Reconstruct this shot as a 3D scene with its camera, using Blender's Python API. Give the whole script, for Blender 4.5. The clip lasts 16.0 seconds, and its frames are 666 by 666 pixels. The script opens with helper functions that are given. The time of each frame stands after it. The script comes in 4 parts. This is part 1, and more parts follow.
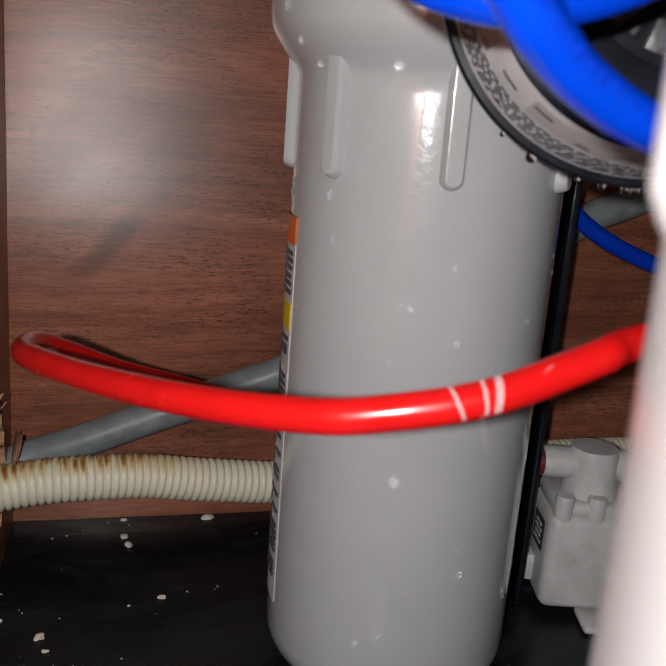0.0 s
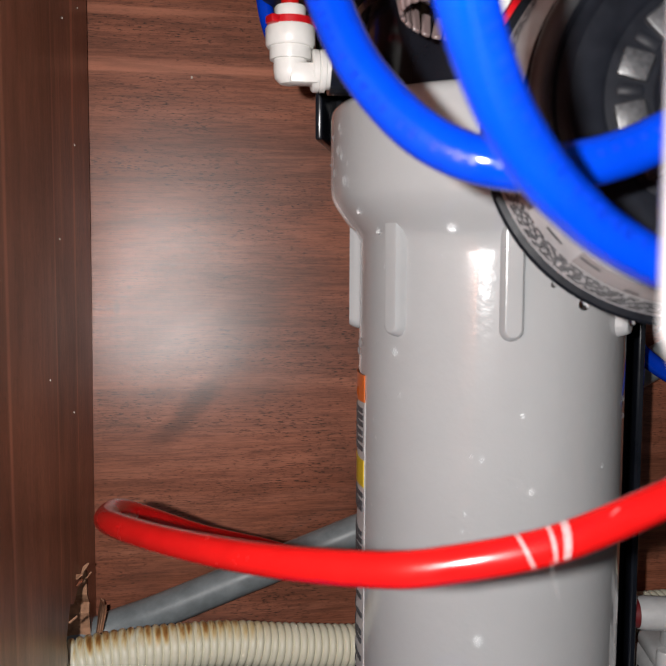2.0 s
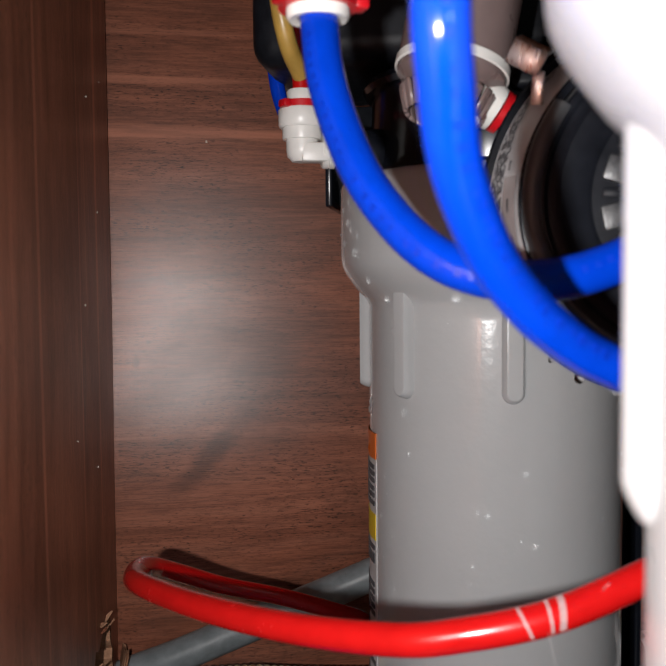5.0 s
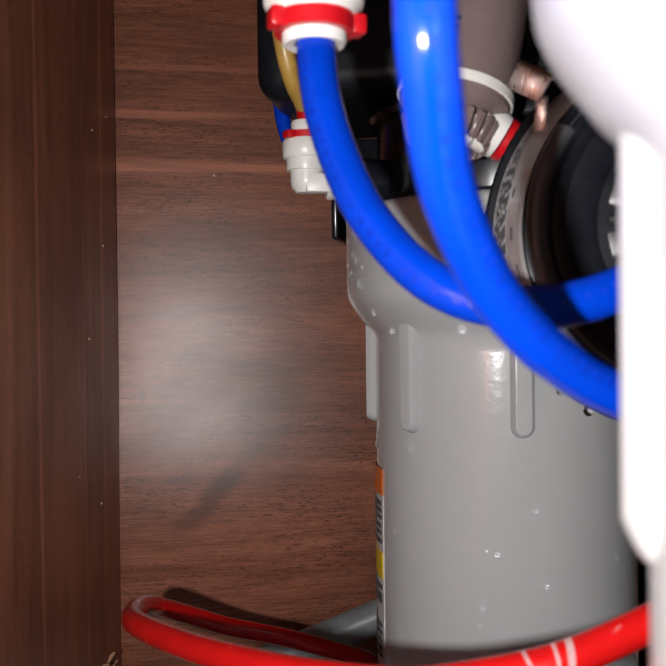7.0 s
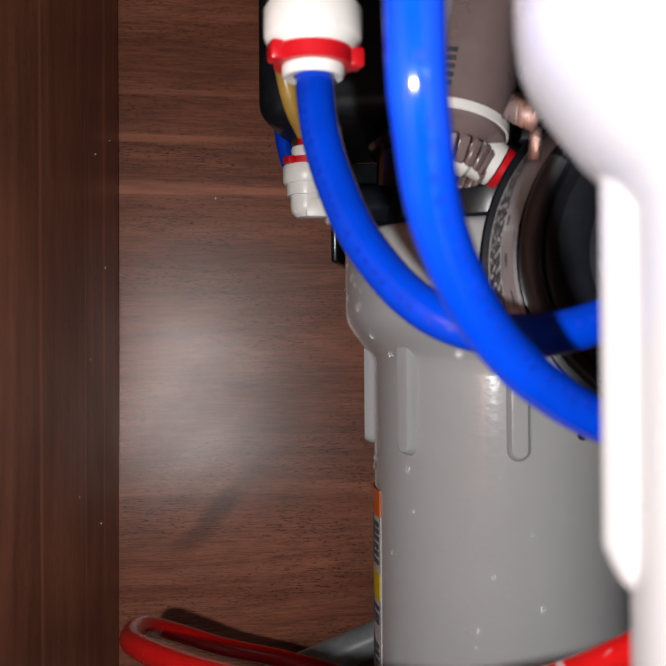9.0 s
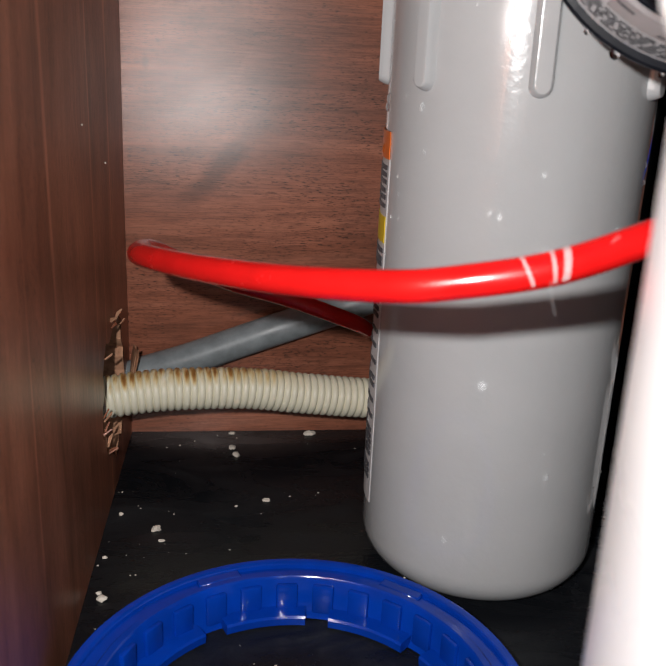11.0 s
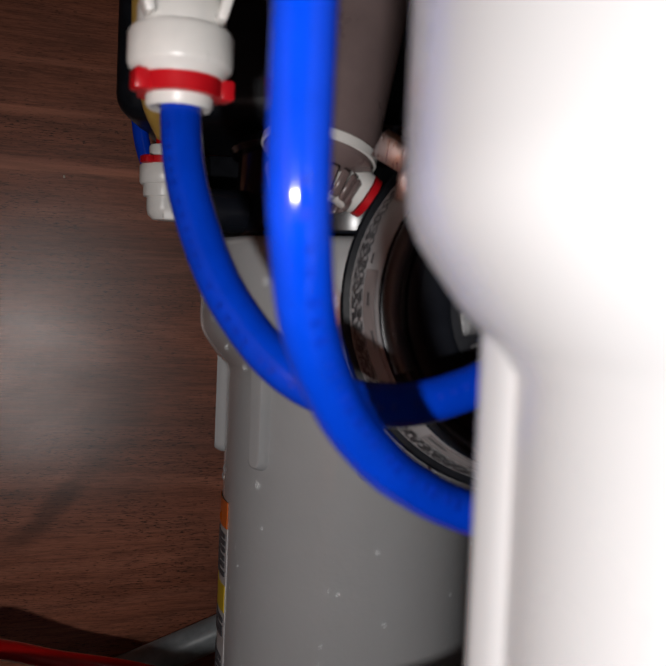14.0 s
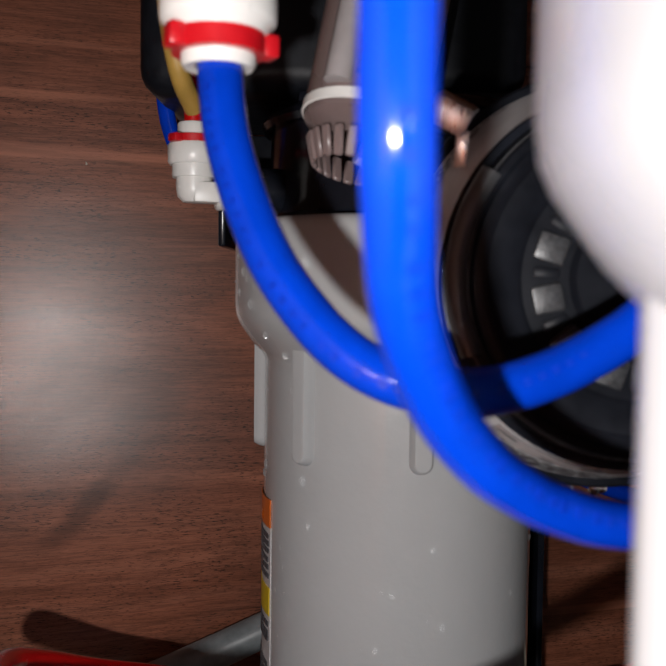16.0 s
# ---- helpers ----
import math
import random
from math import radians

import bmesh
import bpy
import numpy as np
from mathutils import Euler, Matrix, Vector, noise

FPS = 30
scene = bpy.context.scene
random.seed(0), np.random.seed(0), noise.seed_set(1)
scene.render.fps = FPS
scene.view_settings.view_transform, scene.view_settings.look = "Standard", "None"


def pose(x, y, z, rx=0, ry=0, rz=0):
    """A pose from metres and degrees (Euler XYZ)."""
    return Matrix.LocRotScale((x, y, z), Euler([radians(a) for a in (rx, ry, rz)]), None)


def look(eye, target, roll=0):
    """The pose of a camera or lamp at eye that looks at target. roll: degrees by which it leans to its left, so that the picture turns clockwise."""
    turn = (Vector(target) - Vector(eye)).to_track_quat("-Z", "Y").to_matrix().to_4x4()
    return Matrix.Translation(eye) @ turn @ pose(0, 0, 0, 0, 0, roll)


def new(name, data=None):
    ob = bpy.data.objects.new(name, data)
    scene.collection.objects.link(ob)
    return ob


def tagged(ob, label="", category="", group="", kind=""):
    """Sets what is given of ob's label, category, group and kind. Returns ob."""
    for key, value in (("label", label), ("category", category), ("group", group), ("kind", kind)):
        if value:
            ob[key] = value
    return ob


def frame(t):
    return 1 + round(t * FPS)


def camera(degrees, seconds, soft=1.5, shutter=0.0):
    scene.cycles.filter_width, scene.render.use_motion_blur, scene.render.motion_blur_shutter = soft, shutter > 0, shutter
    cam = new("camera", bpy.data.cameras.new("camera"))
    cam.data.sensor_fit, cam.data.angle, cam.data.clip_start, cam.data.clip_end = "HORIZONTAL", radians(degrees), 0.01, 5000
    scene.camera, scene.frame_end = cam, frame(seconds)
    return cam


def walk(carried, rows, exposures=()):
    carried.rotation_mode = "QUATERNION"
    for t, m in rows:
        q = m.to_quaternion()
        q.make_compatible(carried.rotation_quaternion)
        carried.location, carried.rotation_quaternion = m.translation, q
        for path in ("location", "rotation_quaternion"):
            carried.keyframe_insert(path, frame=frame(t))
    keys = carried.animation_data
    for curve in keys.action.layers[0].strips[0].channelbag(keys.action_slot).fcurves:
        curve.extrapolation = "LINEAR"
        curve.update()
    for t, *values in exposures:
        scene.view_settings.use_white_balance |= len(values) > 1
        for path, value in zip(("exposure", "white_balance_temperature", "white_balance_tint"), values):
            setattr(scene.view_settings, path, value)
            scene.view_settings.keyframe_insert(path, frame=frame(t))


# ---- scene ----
cam = camera(42.1, 16.0)
cam.data.dof.use_dof = True
cam.data.dof.focus_distance = 0.365
cam.data.dof.aperture_fstop = 30
PATH = [
    (0, (-0.0847, -0.4148, 0.2105), (0.370, 1.465, -0.300), 4.38),
    (0.2, (-0.0837, -0.4108, 0.2075), (0.313, 1.482, -0.304), 3.78),
    (0.5, (-0.0847, -0.4127, 0.2086), (0.279, 1.495, -0.270), 3.08),
    (1, (-0.0838, -0.4256, 0.2127), (0.249, 1.535, -0.012), 1.67),
    (1.5, (-0.0829, -0.4225, 0.2128), (0.213, 1.548, 0.040), 0.67),
    (2, (-0.0829, -0.4225, 0.2119), (0.191, 1.552, 0.049), 0.26),
    (2.5, (-0.0839, -0.4244, 0.2130), (0.186, 1.550, 0.052), 0.26),
    (3, (-0.0830, -0.4253, 0.2131), (0.178, 1.551, 0.054), 0.15),
    (3.5, (-0.0829, -0.4251, 0.2145), (0.166, 1.552, 0.051), 0.02),
    (4, (-0.0828, -0.4249, 0.2149), (0.154, 1.554, 0.058), -0.11),
    (4.5, (-0.0796, -0.4316, 0.2235), (0.150, 1.551, 0.079), -0.54),
    (4.7, (-0.0866, -0.4385, 0.2270), (0.171, 1.541, 0.097), -0.45),
    (7, (-0.0820, -0.4335, 0.2253), (0.139, 1.554, 0.201), -0.68),
    (7.5, (-0.0829, -0.4336, 0.2252), (0.140, 1.553, 0.218), -0.66),
    (8, (-0.0828, -0.4378, 0.2280), (0.137, 1.550, 0.235), -0.54),
    (8.5, (-0.0826, -0.4379, 0.2269), (0.138, 1.549, 0.244), -0.41),
    (9, (-0.0815, -0.4371, 0.2267), (0.137, 1.549, 0.246), -0.39),
    (9.5, (-0.0784, -0.4282, 0.2186), (0.140, 1.543, -0.039), -0.07),
    (10, (-0.0826, -0.4283, 0.2085), (0.130, 1.503, -0.267), 2.54),
    (10.2, (-0.0826, -0.4294, 0.2035), (0.130, 1.482, -0.346), 2.85),
    (12.3, (-0.0833, -0.4379, 0.2000), (0.125, 1.439, -0.458), 1.30),
    (12.5, (-0.0824, -0.4390, 0.2010), (0.125, 1.442, -0.447), 1.21),
    (13, (-0.0815, -0.4494, 0.2105), (0.129, 1.509, -0.138), 1.04),
    (13.5, (-0.0832, -0.4417, 0.2187), (0.276, 1.507, -0.053), 1.36),
    (13.7, (-0.0791, -0.4431, 0.2342), (0.344, 1.500, 0.027), 1.47),
    (14, (-0.0830, -0.4307, 0.2459), (0.478, 1.487, 0.170), 2.28),
    (14.5, (-0.0847, -0.4148, 0.2424), (0.452, 1.511, 0.188), 1.23),
    (15, (-0.0853, -0.4120, 0.2438), (0.432, 1.519, 0.178), 0.69),
    (15.5, (-0.0853, -0.4110, 0.2438), (0.431, 1.520, 0.178), 0.49),
    (16, (-0.0853, -0.4112, 0.2436), (0.430, 1.521, 0.142), 0.70),
]
walk(cam, [(t, look(eye, target, roll)) for t, eye, target, roll in PATH],
     exposures=[(0, -0.36), (0.5, 0.4), (1, 0.12), (1.5, -0.15), (2, 0.09), (4, 0.04), (4.6, -0.54), (7, -0.5), (8.5, -0.9), (9, -0.68), (9.5, -0.74), (10, 0.0), (12.5, -0.21), (13, -0.75), (13.5, -1.43), (14, -1.6), (14.5, -1.06), (15, -0.44), (15.5, -0.63), (16, -0.77)])
# ---- light ----
world = bpy.data.worlds.new("dim_room")
scene.world = world
world.use_nodes = True
world.node_tree.nodes["Background"].inputs[0].default_value = (0.9, 0.95, 1.0, 1)
world.node_tree.nodes["Background"].inputs[1].default_value = 0.15

torch_data = bpy.data.lights.new("phone_torch", "SPOT")
torch_data.energy = 4.3
torch_data.spot_size = radians(150)
torch_data.spot_blend = 0.45
torch_data.shadow_soft_size = 0.003
torch_data.color = (1.0, 0.972, 0.962)
torch = new("phone_torch", torch_data)
torch.matrix_world = look((-0.112, -0.444, 0.2215), (0.03, 0.0, 0.155))


# ---- materials ----
def material(name):
    m = bpy.data.materials.new(name)
    m.use_nodes = True
    nt = m.node_tree
    return m, nt, nt.nodes["Principled BSDF"]


def node(nt, kind, **values):
    n = nt.nodes.new(kind)
    for key, value in values.items():
        n.inputs[key].default_value = value
    return n


def coords(nt, scale, kind="Object"):
    tc = nt.nodes.new("ShaderNodeTexCoord")
    mp = nt.nodes.new("ShaderNodeMapping")
    mp.inputs["Scale"].default_value = scale
    nt.links.new(tc.outputs[kind], mp.inputs["Vector"])
    return mp.outputs["Vector"]


def ramp(nt, source, stops):
    r = nt.nodes.new("ShaderNodeValToRGB")
    el = r.color_ramp.elements
    while len(el) < len(stops):
        el.new(0.5)
    for e, (pos, col) in zip(el, stops):
        e.position = pos
        e.color = (*col, 1) if len(col) == 3 else col
    nt.links.new(source, r.inputs["Fac"])
    return r.outputs["Color"]


def grey(v):
    return (v, v, v)


def mix(nt, mode, fac, a, b):
    n = nt.nodes.new("ShaderNodeMix")
    n.data_type, n.blend_type = "RGBA", mode
    for idx, val in ((0, fac), (6, a), (7, b)):
        if hasattr(val, "is_linked"):
            nt.links.new(val, n.inputs[idx])
        elif idx == 0:
            n.inputs[idx].default_value = val
        else:
            n.inputs[idx].default_value = (*val, 1)
    return n.outputs[2]


def bump(nt, bsdf, height, strength, distance):
    b = nt.nodes.new("ShaderNodeBump")
    b.inputs["Strength"].default_value = strength
    b.inputs["Distance"].default_value = distance
    nt.links.new(height, b.inputs["Height"])
    nt.links.new(b.outputs["Normal"], bsdf.inputs["Normal"])


def wood(name, along, dark, mid, light, rough, stains=()):
    """Laminate with grain running along x or z."""
    m, nt, bsdf = material(name)

    def sc(long, cross):
        return (long, long, cross) if along == "x" else (cross, cross, long)

    warp = node(nt, "ShaderNodeTexNoise", Scale=1.0, Detail=2.0)
    nt.links.new(coords(nt, sc(7, 11)), warp.inputs["Vector"])
    add = nt.nodes.new("ShaderNodeVectorMath")
    add.operation = "MULTIPLY_ADD"
    add.inputs[1].default_value = (2.2, 2.2, 2.2)
    nt.links.new(warp.outputs["Color"], add.inputs[0])
    nt.links.new(coords(nt, sc(4, 95)), add.inputs[2])
    bands = node(nt, "ShaderNodeTexNoise", Scale=1.0, Detail=7.0, Roughness=0.66)
    nt.links.new(add.outputs["Vector"], bands.inputs["Vector"])
    base = ramp(nt, bands.outputs["Fac"], [(0.30, dark), (0.5, mid), (0.70, light)])
    fine = node(nt, "ShaderNodeTexNoise", Scale=1.0, Detail=4.0, Roughness=0.75)
    nt.links.new(coords(nt, sc(60, 1150)), fine.inputs["Vector"])
    fibre = ramp(nt, fine.outputs["Fac"], [(0.40, grey(0.66)), (0.56, grey(1.12))])
    col = mix(nt, "MULTIPLY", 0.85, base, fibre)
    pore = node(nt, "ShaderNodeTexNoise", Scale=1.0, Detail=2.0, Roughness=0.5)
    nt.links.new(coords(nt, sc(330, 2300)), pore.inputs["Vector"])
    zone = node(nt, "ShaderNodeTexNoise", Scale=1.0, Detail=2.0)
    nt.links.new(coords(nt, sc(12, 45)), zone.inputs["Vector"])
    dots = ramp(nt, pore.outputs["Fac"], [(0.355, grey(0.2)), (0.42, grey(1.0))])
    busy = ramp(nt, zone.outputs["Fac"], [(0.42, grey(0.3)), (0.6, grey(1.0))])
    col = mix(nt, "MULTIPLY", busy, col, dots)
    speck = node(nt, "ShaderNodeTexVoronoi", Scale=1.0)
    nt.links.new(coords(nt, sc(130, 260)), speck.inputs["Vector"])
    spots = ramp(nt, speck.outputs["Distance"], [(0.07, grey(0.25)), (0.11, grey(1.0))])
    col = mix(nt, "MULTIPLY", 0.6, col, spots)
    streak = node(nt, "ShaderNodeTexNoise", Scale=1.0, Detail=1.0)
    nt.links.new(coords(nt, sc(2.2, 120)), streak.inputs["Vector"])
    pale = ramp(nt, streak.outputs["Fac"], [(0.66, grey(0.0)), (0.71, grey(0.5))])
    col = mix(nt, "MIX", pale, col, tuple(min(1, c * 1.7) for c in light))
    cloud = node(nt, "ShaderNodeTexNoise", Scale=1.0, Detail=3.0, Distortion=0.8)
    nt.links.new(coords(nt, sc(10, 15)), cloud.inputs["Vector"])
    tone = ramp(nt, cloud.outputs["Fac"], [(0.33, grey(0.62)), (0.6, grey(1.12))])
    col = mix(nt, "MULTIPLY", 0.75, col, tone)
    ring = node(nt, "ShaderNodeTexWave", Scale=1.0, Distortion=9.0, Detail=3.0)
    ring.inputs["Detail Scale"].default_value = 0.7
    ring.bands_direction = "Z" if along == "x" else "X"
    nt.links.new(coords(nt, sc(9, 26)), ring.inputs["Vector"])
    growth = ramp(nt, ring.outputs["Fac"], [(0.0, grey(0.8)), (0.12, grey(1.0)), (0.9, grey(1.0)), (1.0, grey(1.12))])
    col = mix(nt, "MULTIPLY", 0.8, col, growth)
    for (cx, cz), (lx, lz), lean, depth in stains:
        tc = nt.nodes.new("ShaderNodeTexCoord")
        mp = nt.nodes.new("ShaderNodeMapping")
        mp.vector_type = "TEXTURE"
        mp.inputs["Location"].default_value = (cx, 0, cz)
        mp.inputs["Rotation"].default_value = (0, radians(lean), 0)
        mp.inputs["Scale"].default_value = (lx, 0.1, lz)
        blur = node(nt, "ShaderNodeTexNoise", Scale=60.0, Detail=2.0)
        nt.links.new(tc.outputs["Object"], blur.inputs["Vector"])
        nt.links.new(tc.outputs["Object"], mp.inputs["Vector"])
        push = nt.nodes.new("ShaderNodeVectorMath")
        push.operation = "MULTIPLY_ADD"
        push.inputs[1].default_value = (0.7, 0.7, 0.7)
        nt.links.new(blur.outputs["Color"], push.inputs[0])
        nt.links.new(mp.outputs["Vector"], push.inputs[2])
        shift = nt.nodes.new("ShaderNodeVectorMath")
        shift.operation = "SUBTRACT"
        shift.inputs[1].default_value = (0.35, 0.35, 0.35)
        nt.links.new(push.outputs["Vector"], shift.inputs[0])
        ball = nt.nodes.new("ShaderNodeTexGradient")
        ball.gradient_type = "SPHERICAL"
        nt.links.new(shift.outputs["Vector"], ball.inputs["Vector"])
        dark_in = ramp(nt, ball.outputs["Fac"], [(0.0, grey(1.0)), (0.6, grey(depth))])
        col = mix(nt, "MULTIPLY", 1.0, col, dark_in)
    nt.links.new(col, bsdf.inputs["Base Color"])
    rr = ramp(nt, cloud.outputs["Fac"], [(0.2, grey(rough + 0.06)), (0.8, grey(rough - 0.04))])
    nt.links.new(rr, bsdf.inputs["Roughness"])
    grain = node(nt, "ShaderNodeTexNoise", Scale=1.0, Detail=4.0, Roughness=0.8)
    nt.links.new(coords(nt, sc(430, 900)), grain.inputs["Vector"])
    bump(nt, bsdf, grain.outputs["Fac"], 0.6, 0.00008)
    bsdf.inputs["Specular IOR Level"].default_value = 0.45
    return m


def plastic(name, colour, rough=0.3, vary=0.1, scale=60.0, bumpy=0.0, spec=0.5):
    m, nt, bsdf = material(name)
    n = node(nt, "ShaderNodeTexNoise", Scale=scale, Detail=4.0, Roughness=0.6)
    nt.links.new(coords(nt, (1, 1, 1)), n.inputs["Vector"])
    lo = tuple(c * (1 - vary) for c in colour)
    hi = tuple(min(1, c * (1 + vary)) for c in colour)
    nt.links.new(ramp(nt, n.outputs["Fac"], [(0.3, lo), (0.7, hi)]), bsdf.inputs["Base Color"])
    nt.links.new(ramp(nt, n.outputs["Fac"], [(0.3, grey(rough * 0.8)), (0.7, grey(rough * 1.2))]), bsdf.inputs["Roughness"])
    bsdf.inputs["Specular IOR Level"].default_value = spec
    if bumpy:
        f = node(nt, "ShaderNodeTexNoise", Scale=900.0, Detail=2.0)
        nt.links.new(coords(nt, (1, 1, 1)), f.inputs["Vector"])
        bump(nt, bsdf, f.outputs["Fac"], bumpy, 0.00006)
    return m


# darker ovals on the back: slanting streak, small mark, broad soft area
WOOD_BACK = wood("brown_laminate", "x", (0.205, 0.069, 0.037), (0.282, 0.099, 0.056), (0.345, 0.132, 0.079), 0.305,
                 [((-0.092, 0.143), (0.034, 0.008), -47, 0.5), ((-0.1287, 0.189), (0.0022, 0.0045), 0, 0.6), ((-0.066, 0.178), (0.02, 0.03), 20, 0.72)])
WOOD_SIDE = wood("dark_laminate", "z", (0.22, 0.077, 0.041), (0.34, 0.126, 0.070), (0.44, 0.178, 0.103), 0.36)
CHIP = plastic("raw_chipboard", (0.40, 0.215, 0.13), 0.9, 0.35, 300, 0.8, 0.1)
GREY_SHELL = plastic("grey_filter_plastic", (0.398, 0.408, 0.413), 0.22, 0.035, 25, 0.0, 0.25)
_nt = GREY_SHELL.node_tree
_b = next(n for n in _nt.nodes if n.bl_idname == "ShaderNodeBsdfPrincipled")
_w = node(_nt, "ShaderNodeTexNoise", Scale=1.0, Detail=2.0, Roughness=0.5)
_nt.links.new(coords(_nt, (330, 330, 330)), _w.inputs["Vector"])
bump(_nt, _b, _w.outputs["Fac"], 0.30, 0.0003)
_b.inputs["Coat Weight"].default_value = 1.0
_b.inputs["Coat Roughness"].default_value = 0.02
WHITE_SHELL = plastic("offwhite_filter_plastic", (0.285, 0.290, 0.294), 0.28, 0.03, 25)
WHITE = plastic("white_plastic", (0.72, 0.71, 0.68), 0.34, 0.05, 120)
DULL_WHITE = plastic("dusty_white_plastic", (0.5, 0.5, 0.5), 0.5, 0.14, 90, 0.3)
BLACK = plastic("black_gloss_plastic", (0.008, 0.0095, 0.014), 0.18, 0.3, 40, 0.0, 0.32)
BLACK_MATT = plastic("black_textured_plastic", (0.008, 0.009, 0.012), 0.45, 0.3, 200, 0.5, 0.16)
BLACK_SATIN = plastic("black_satin_plastic", (0.007, 0.008, 0.011), 0.36, 0.3, 120, 0.15, 0.07)
PALE_FILM = plastic("pale_film", (0.33, 0.30, 0.30), 0.25, 0.15, 60)
DARK_GREY = plastic("dark_grey_plastic", (0.05, 0.052, 0.056), 0.4, 0.2, 120, 0.3)
BLUE = plastic("blue_tube_plastic", (0.0005, 0.036, 0.44), 0.13, 0.12, 90, 0.0, 0.42)
BLUE_DARK = plastic("blue_ring_plastic", (0.001, 0.036, 0.32), 0.12, 0.15, 60, 0.25)
RED = plastic("red_tube_plastic", (0.47, 0.006, 0.006), 0.24, 0.1, 90)
RED_CLIP = plastic("red_clip_plastic", (0.5, 0.006, 0.012), 0.35, 0.08, 120)
AMBER = plastic("yellowed_tube_plastic", (0.36, 0.22, 0.05), 0.35, 0.2, 120)
GREY_HOSE = plastic("grey_hose_plastic", (0.20, 0.225, 0.235), 0.42, 0.22, 110, 0.25)
MAUVE = plastic("mauve_film", (0.17, 0.125, 0.12), 0.3, 0.15, 60)
PAPER = plastic("label_paper", (0.5, 0.49, 0.49), 0.45, 0.08, 150)
SILVER_PAPER = plastic("grey_label", (0.46, 0.46, 0.47), 0.38, 0.2, 70)
INK = plastic("label_ink", (0.05, 0.05, 0.056), 0.5, 0.3, 300)
ORANGE = plastic("orange_label", (0.62, 0.13, 0.012), 0.4, 0.06)
YELLOW = plastic("yellow_label", (0.62, 0.44, 0.012), 0.4, 0.06)
CRUMB = plastic("pale_crumb", (0.66, 0.6, 0.52), 0.8, 0.15, 500, 0.6, 0.2)
RUST = plastic("rusty_screw", (0.12, 0.055, 0.022), 0.6, 0.5, 400, 0.6)
DARK_RED = plastic("dark_red_plastic", (0.13, 0.012, 0.014), 0.45, 0.2, 120)
BLUE_INK = plastic("worn_blue_ink", (0.0005, 0.026, 0.37), 0.4, 0.15, 300, 0.0, 0.25)
TAPE = plastic("white_tape_edge", (0.6, 0.55, 0.55), 0.35, 0.2, 900)
next(n for n in TAPE.node_tree.nodes if n.bl_idname == "ShaderNodeBsdfPrincipled").inputs["Alpha"].default_value = 0.5

# black grip lugs, their grainy sheen put in as a lighter mottled grey
LUG = plastic("sheen_black_grip", (0.028, 0.029, 0.032), 0.4, 0.5, 1100, 0.9, 0.5)

METAL, _nt, _b = material("aluminium")
_b.inputs["Base Color"].default_value = (0.60, 0.63, 0.66, 1)
_b.inputs["Metallic"].default_value = 1.0
_n = node(_nt, "ShaderNodeTexNoise", Scale=1.0, Detail=3.0)
_nt.links.new(coords(_nt, (2500, 300, 300)), _n.inputs["Vector"])
_nt.links.new(ramp(_nt, _n.outputs["Fac"], [(0.3, grey(0.22)), (0.7, grey(0.42))]), _b.inputs["Roughness"])
bump(_nt, _b, _n.outputs["Fac"], 0.3, 0.0002)

WATER, _nt, _b = material("water")
_b.inputs["Base Color"].default_value = (1, 1, 1, 1)
_b.inputs["Roughness"].default_value = 0.07
_b.inputs["IOR"].default_value = 1.40
_b.inputs["Transmission Weight"].default_value = 1.0

CLEAR, _nt, _b = material("clear_tape")
_b.inputs["Base Color"].default_value = (0.8, 0.8, 0.8, 1)
_b.inputs["Roughness"].default_value = 0.15
_b.inputs["Alpha"].default_value = 0.04

# black stone floor: dusty wipe marks and a wet sheen
STONE, _nt, _b = material("black_stone")
_big = node(_nt, "ShaderNodeTexNoise", Scale=1.0, Detail=7.0, Roughness=0.68, Distortion=1.6)
_nt.links.new(coords(_nt, (14, 34, 14)), _big.inputs["Vector"])
_dust = ramp(_nt, _big.outputs["Fac"], [(0.5, grey(0.0)), (0.72, grey(1.0))])
_f = node(_nt, "ShaderNodeTexNoise", Scale=700.0, Detail=3.0, Roughness=0.7)
_nt.links.new(coords(_nt, (1, 1, 1)), _f.inputs["Vector"])
_gr = ramp(_nt, _f.outputs["Fac"], [(0.35, grey(0.15)), (0.7, grey(1.0))])
_mask = mix(_nt, "MULTIPLY", 1.0, _dust, _gr)
_nt.links.new(mix(_nt, "MIX", _mask, (0.007, 0.008, 0.010), (0.026, 0.028, 0.031)), _b.inputs["Base Color"])
_nt.links.new(ramp(_nt, _big.outputs["Fac"], [(0.35, grey(0.13)), (0.7, grey(0.55))]), _b.inputs["Roughness"])
bump(_nt, _b, _f.outputs["Fac"], 0.3, 0.0003)
_b.inputs["Specular IOR Level"].default_value = 0.26

# corrugated hose: cream with rust-brown stains along its top
CREAM, _nt, _b = material("stained_cream_plastic")
_s = node(_nt, "ShaderNodeTexNoise", Scale=1.0, Detail=4.0, Roughness=0.65)
_nt.links.new(coords(_nt, (290, 50, 50)), _s.inputs["Vector"])
_geo = _nt.nodes.new("ShaderNodeTexCoord")
_sep = _nt.nodes.new("ShaderNodeSeparateXYZ")
_nt.links.new(_geo.outputs["Normal"], _sep.inputs[0])
_top = ramp(_nt, _sep.outputs["Z"], [(0.4, grey(0.0)), (0.92, grey(1.0))])
_sx = _nt.nodes.new("ShaderNodeSeparateXYZ")
_nt.links.new(_geo.outputs["Object"], _sx.inputs[0])
_along = _nt.nodes.new("ShaderNodeMapRange")
_along.inputs["From Min"].default_value = -0.048
_along.inputs["From Max"].default_value = -0.085
_nt.links.new(_sx.outputs["X"], _along.inputs["Value"])
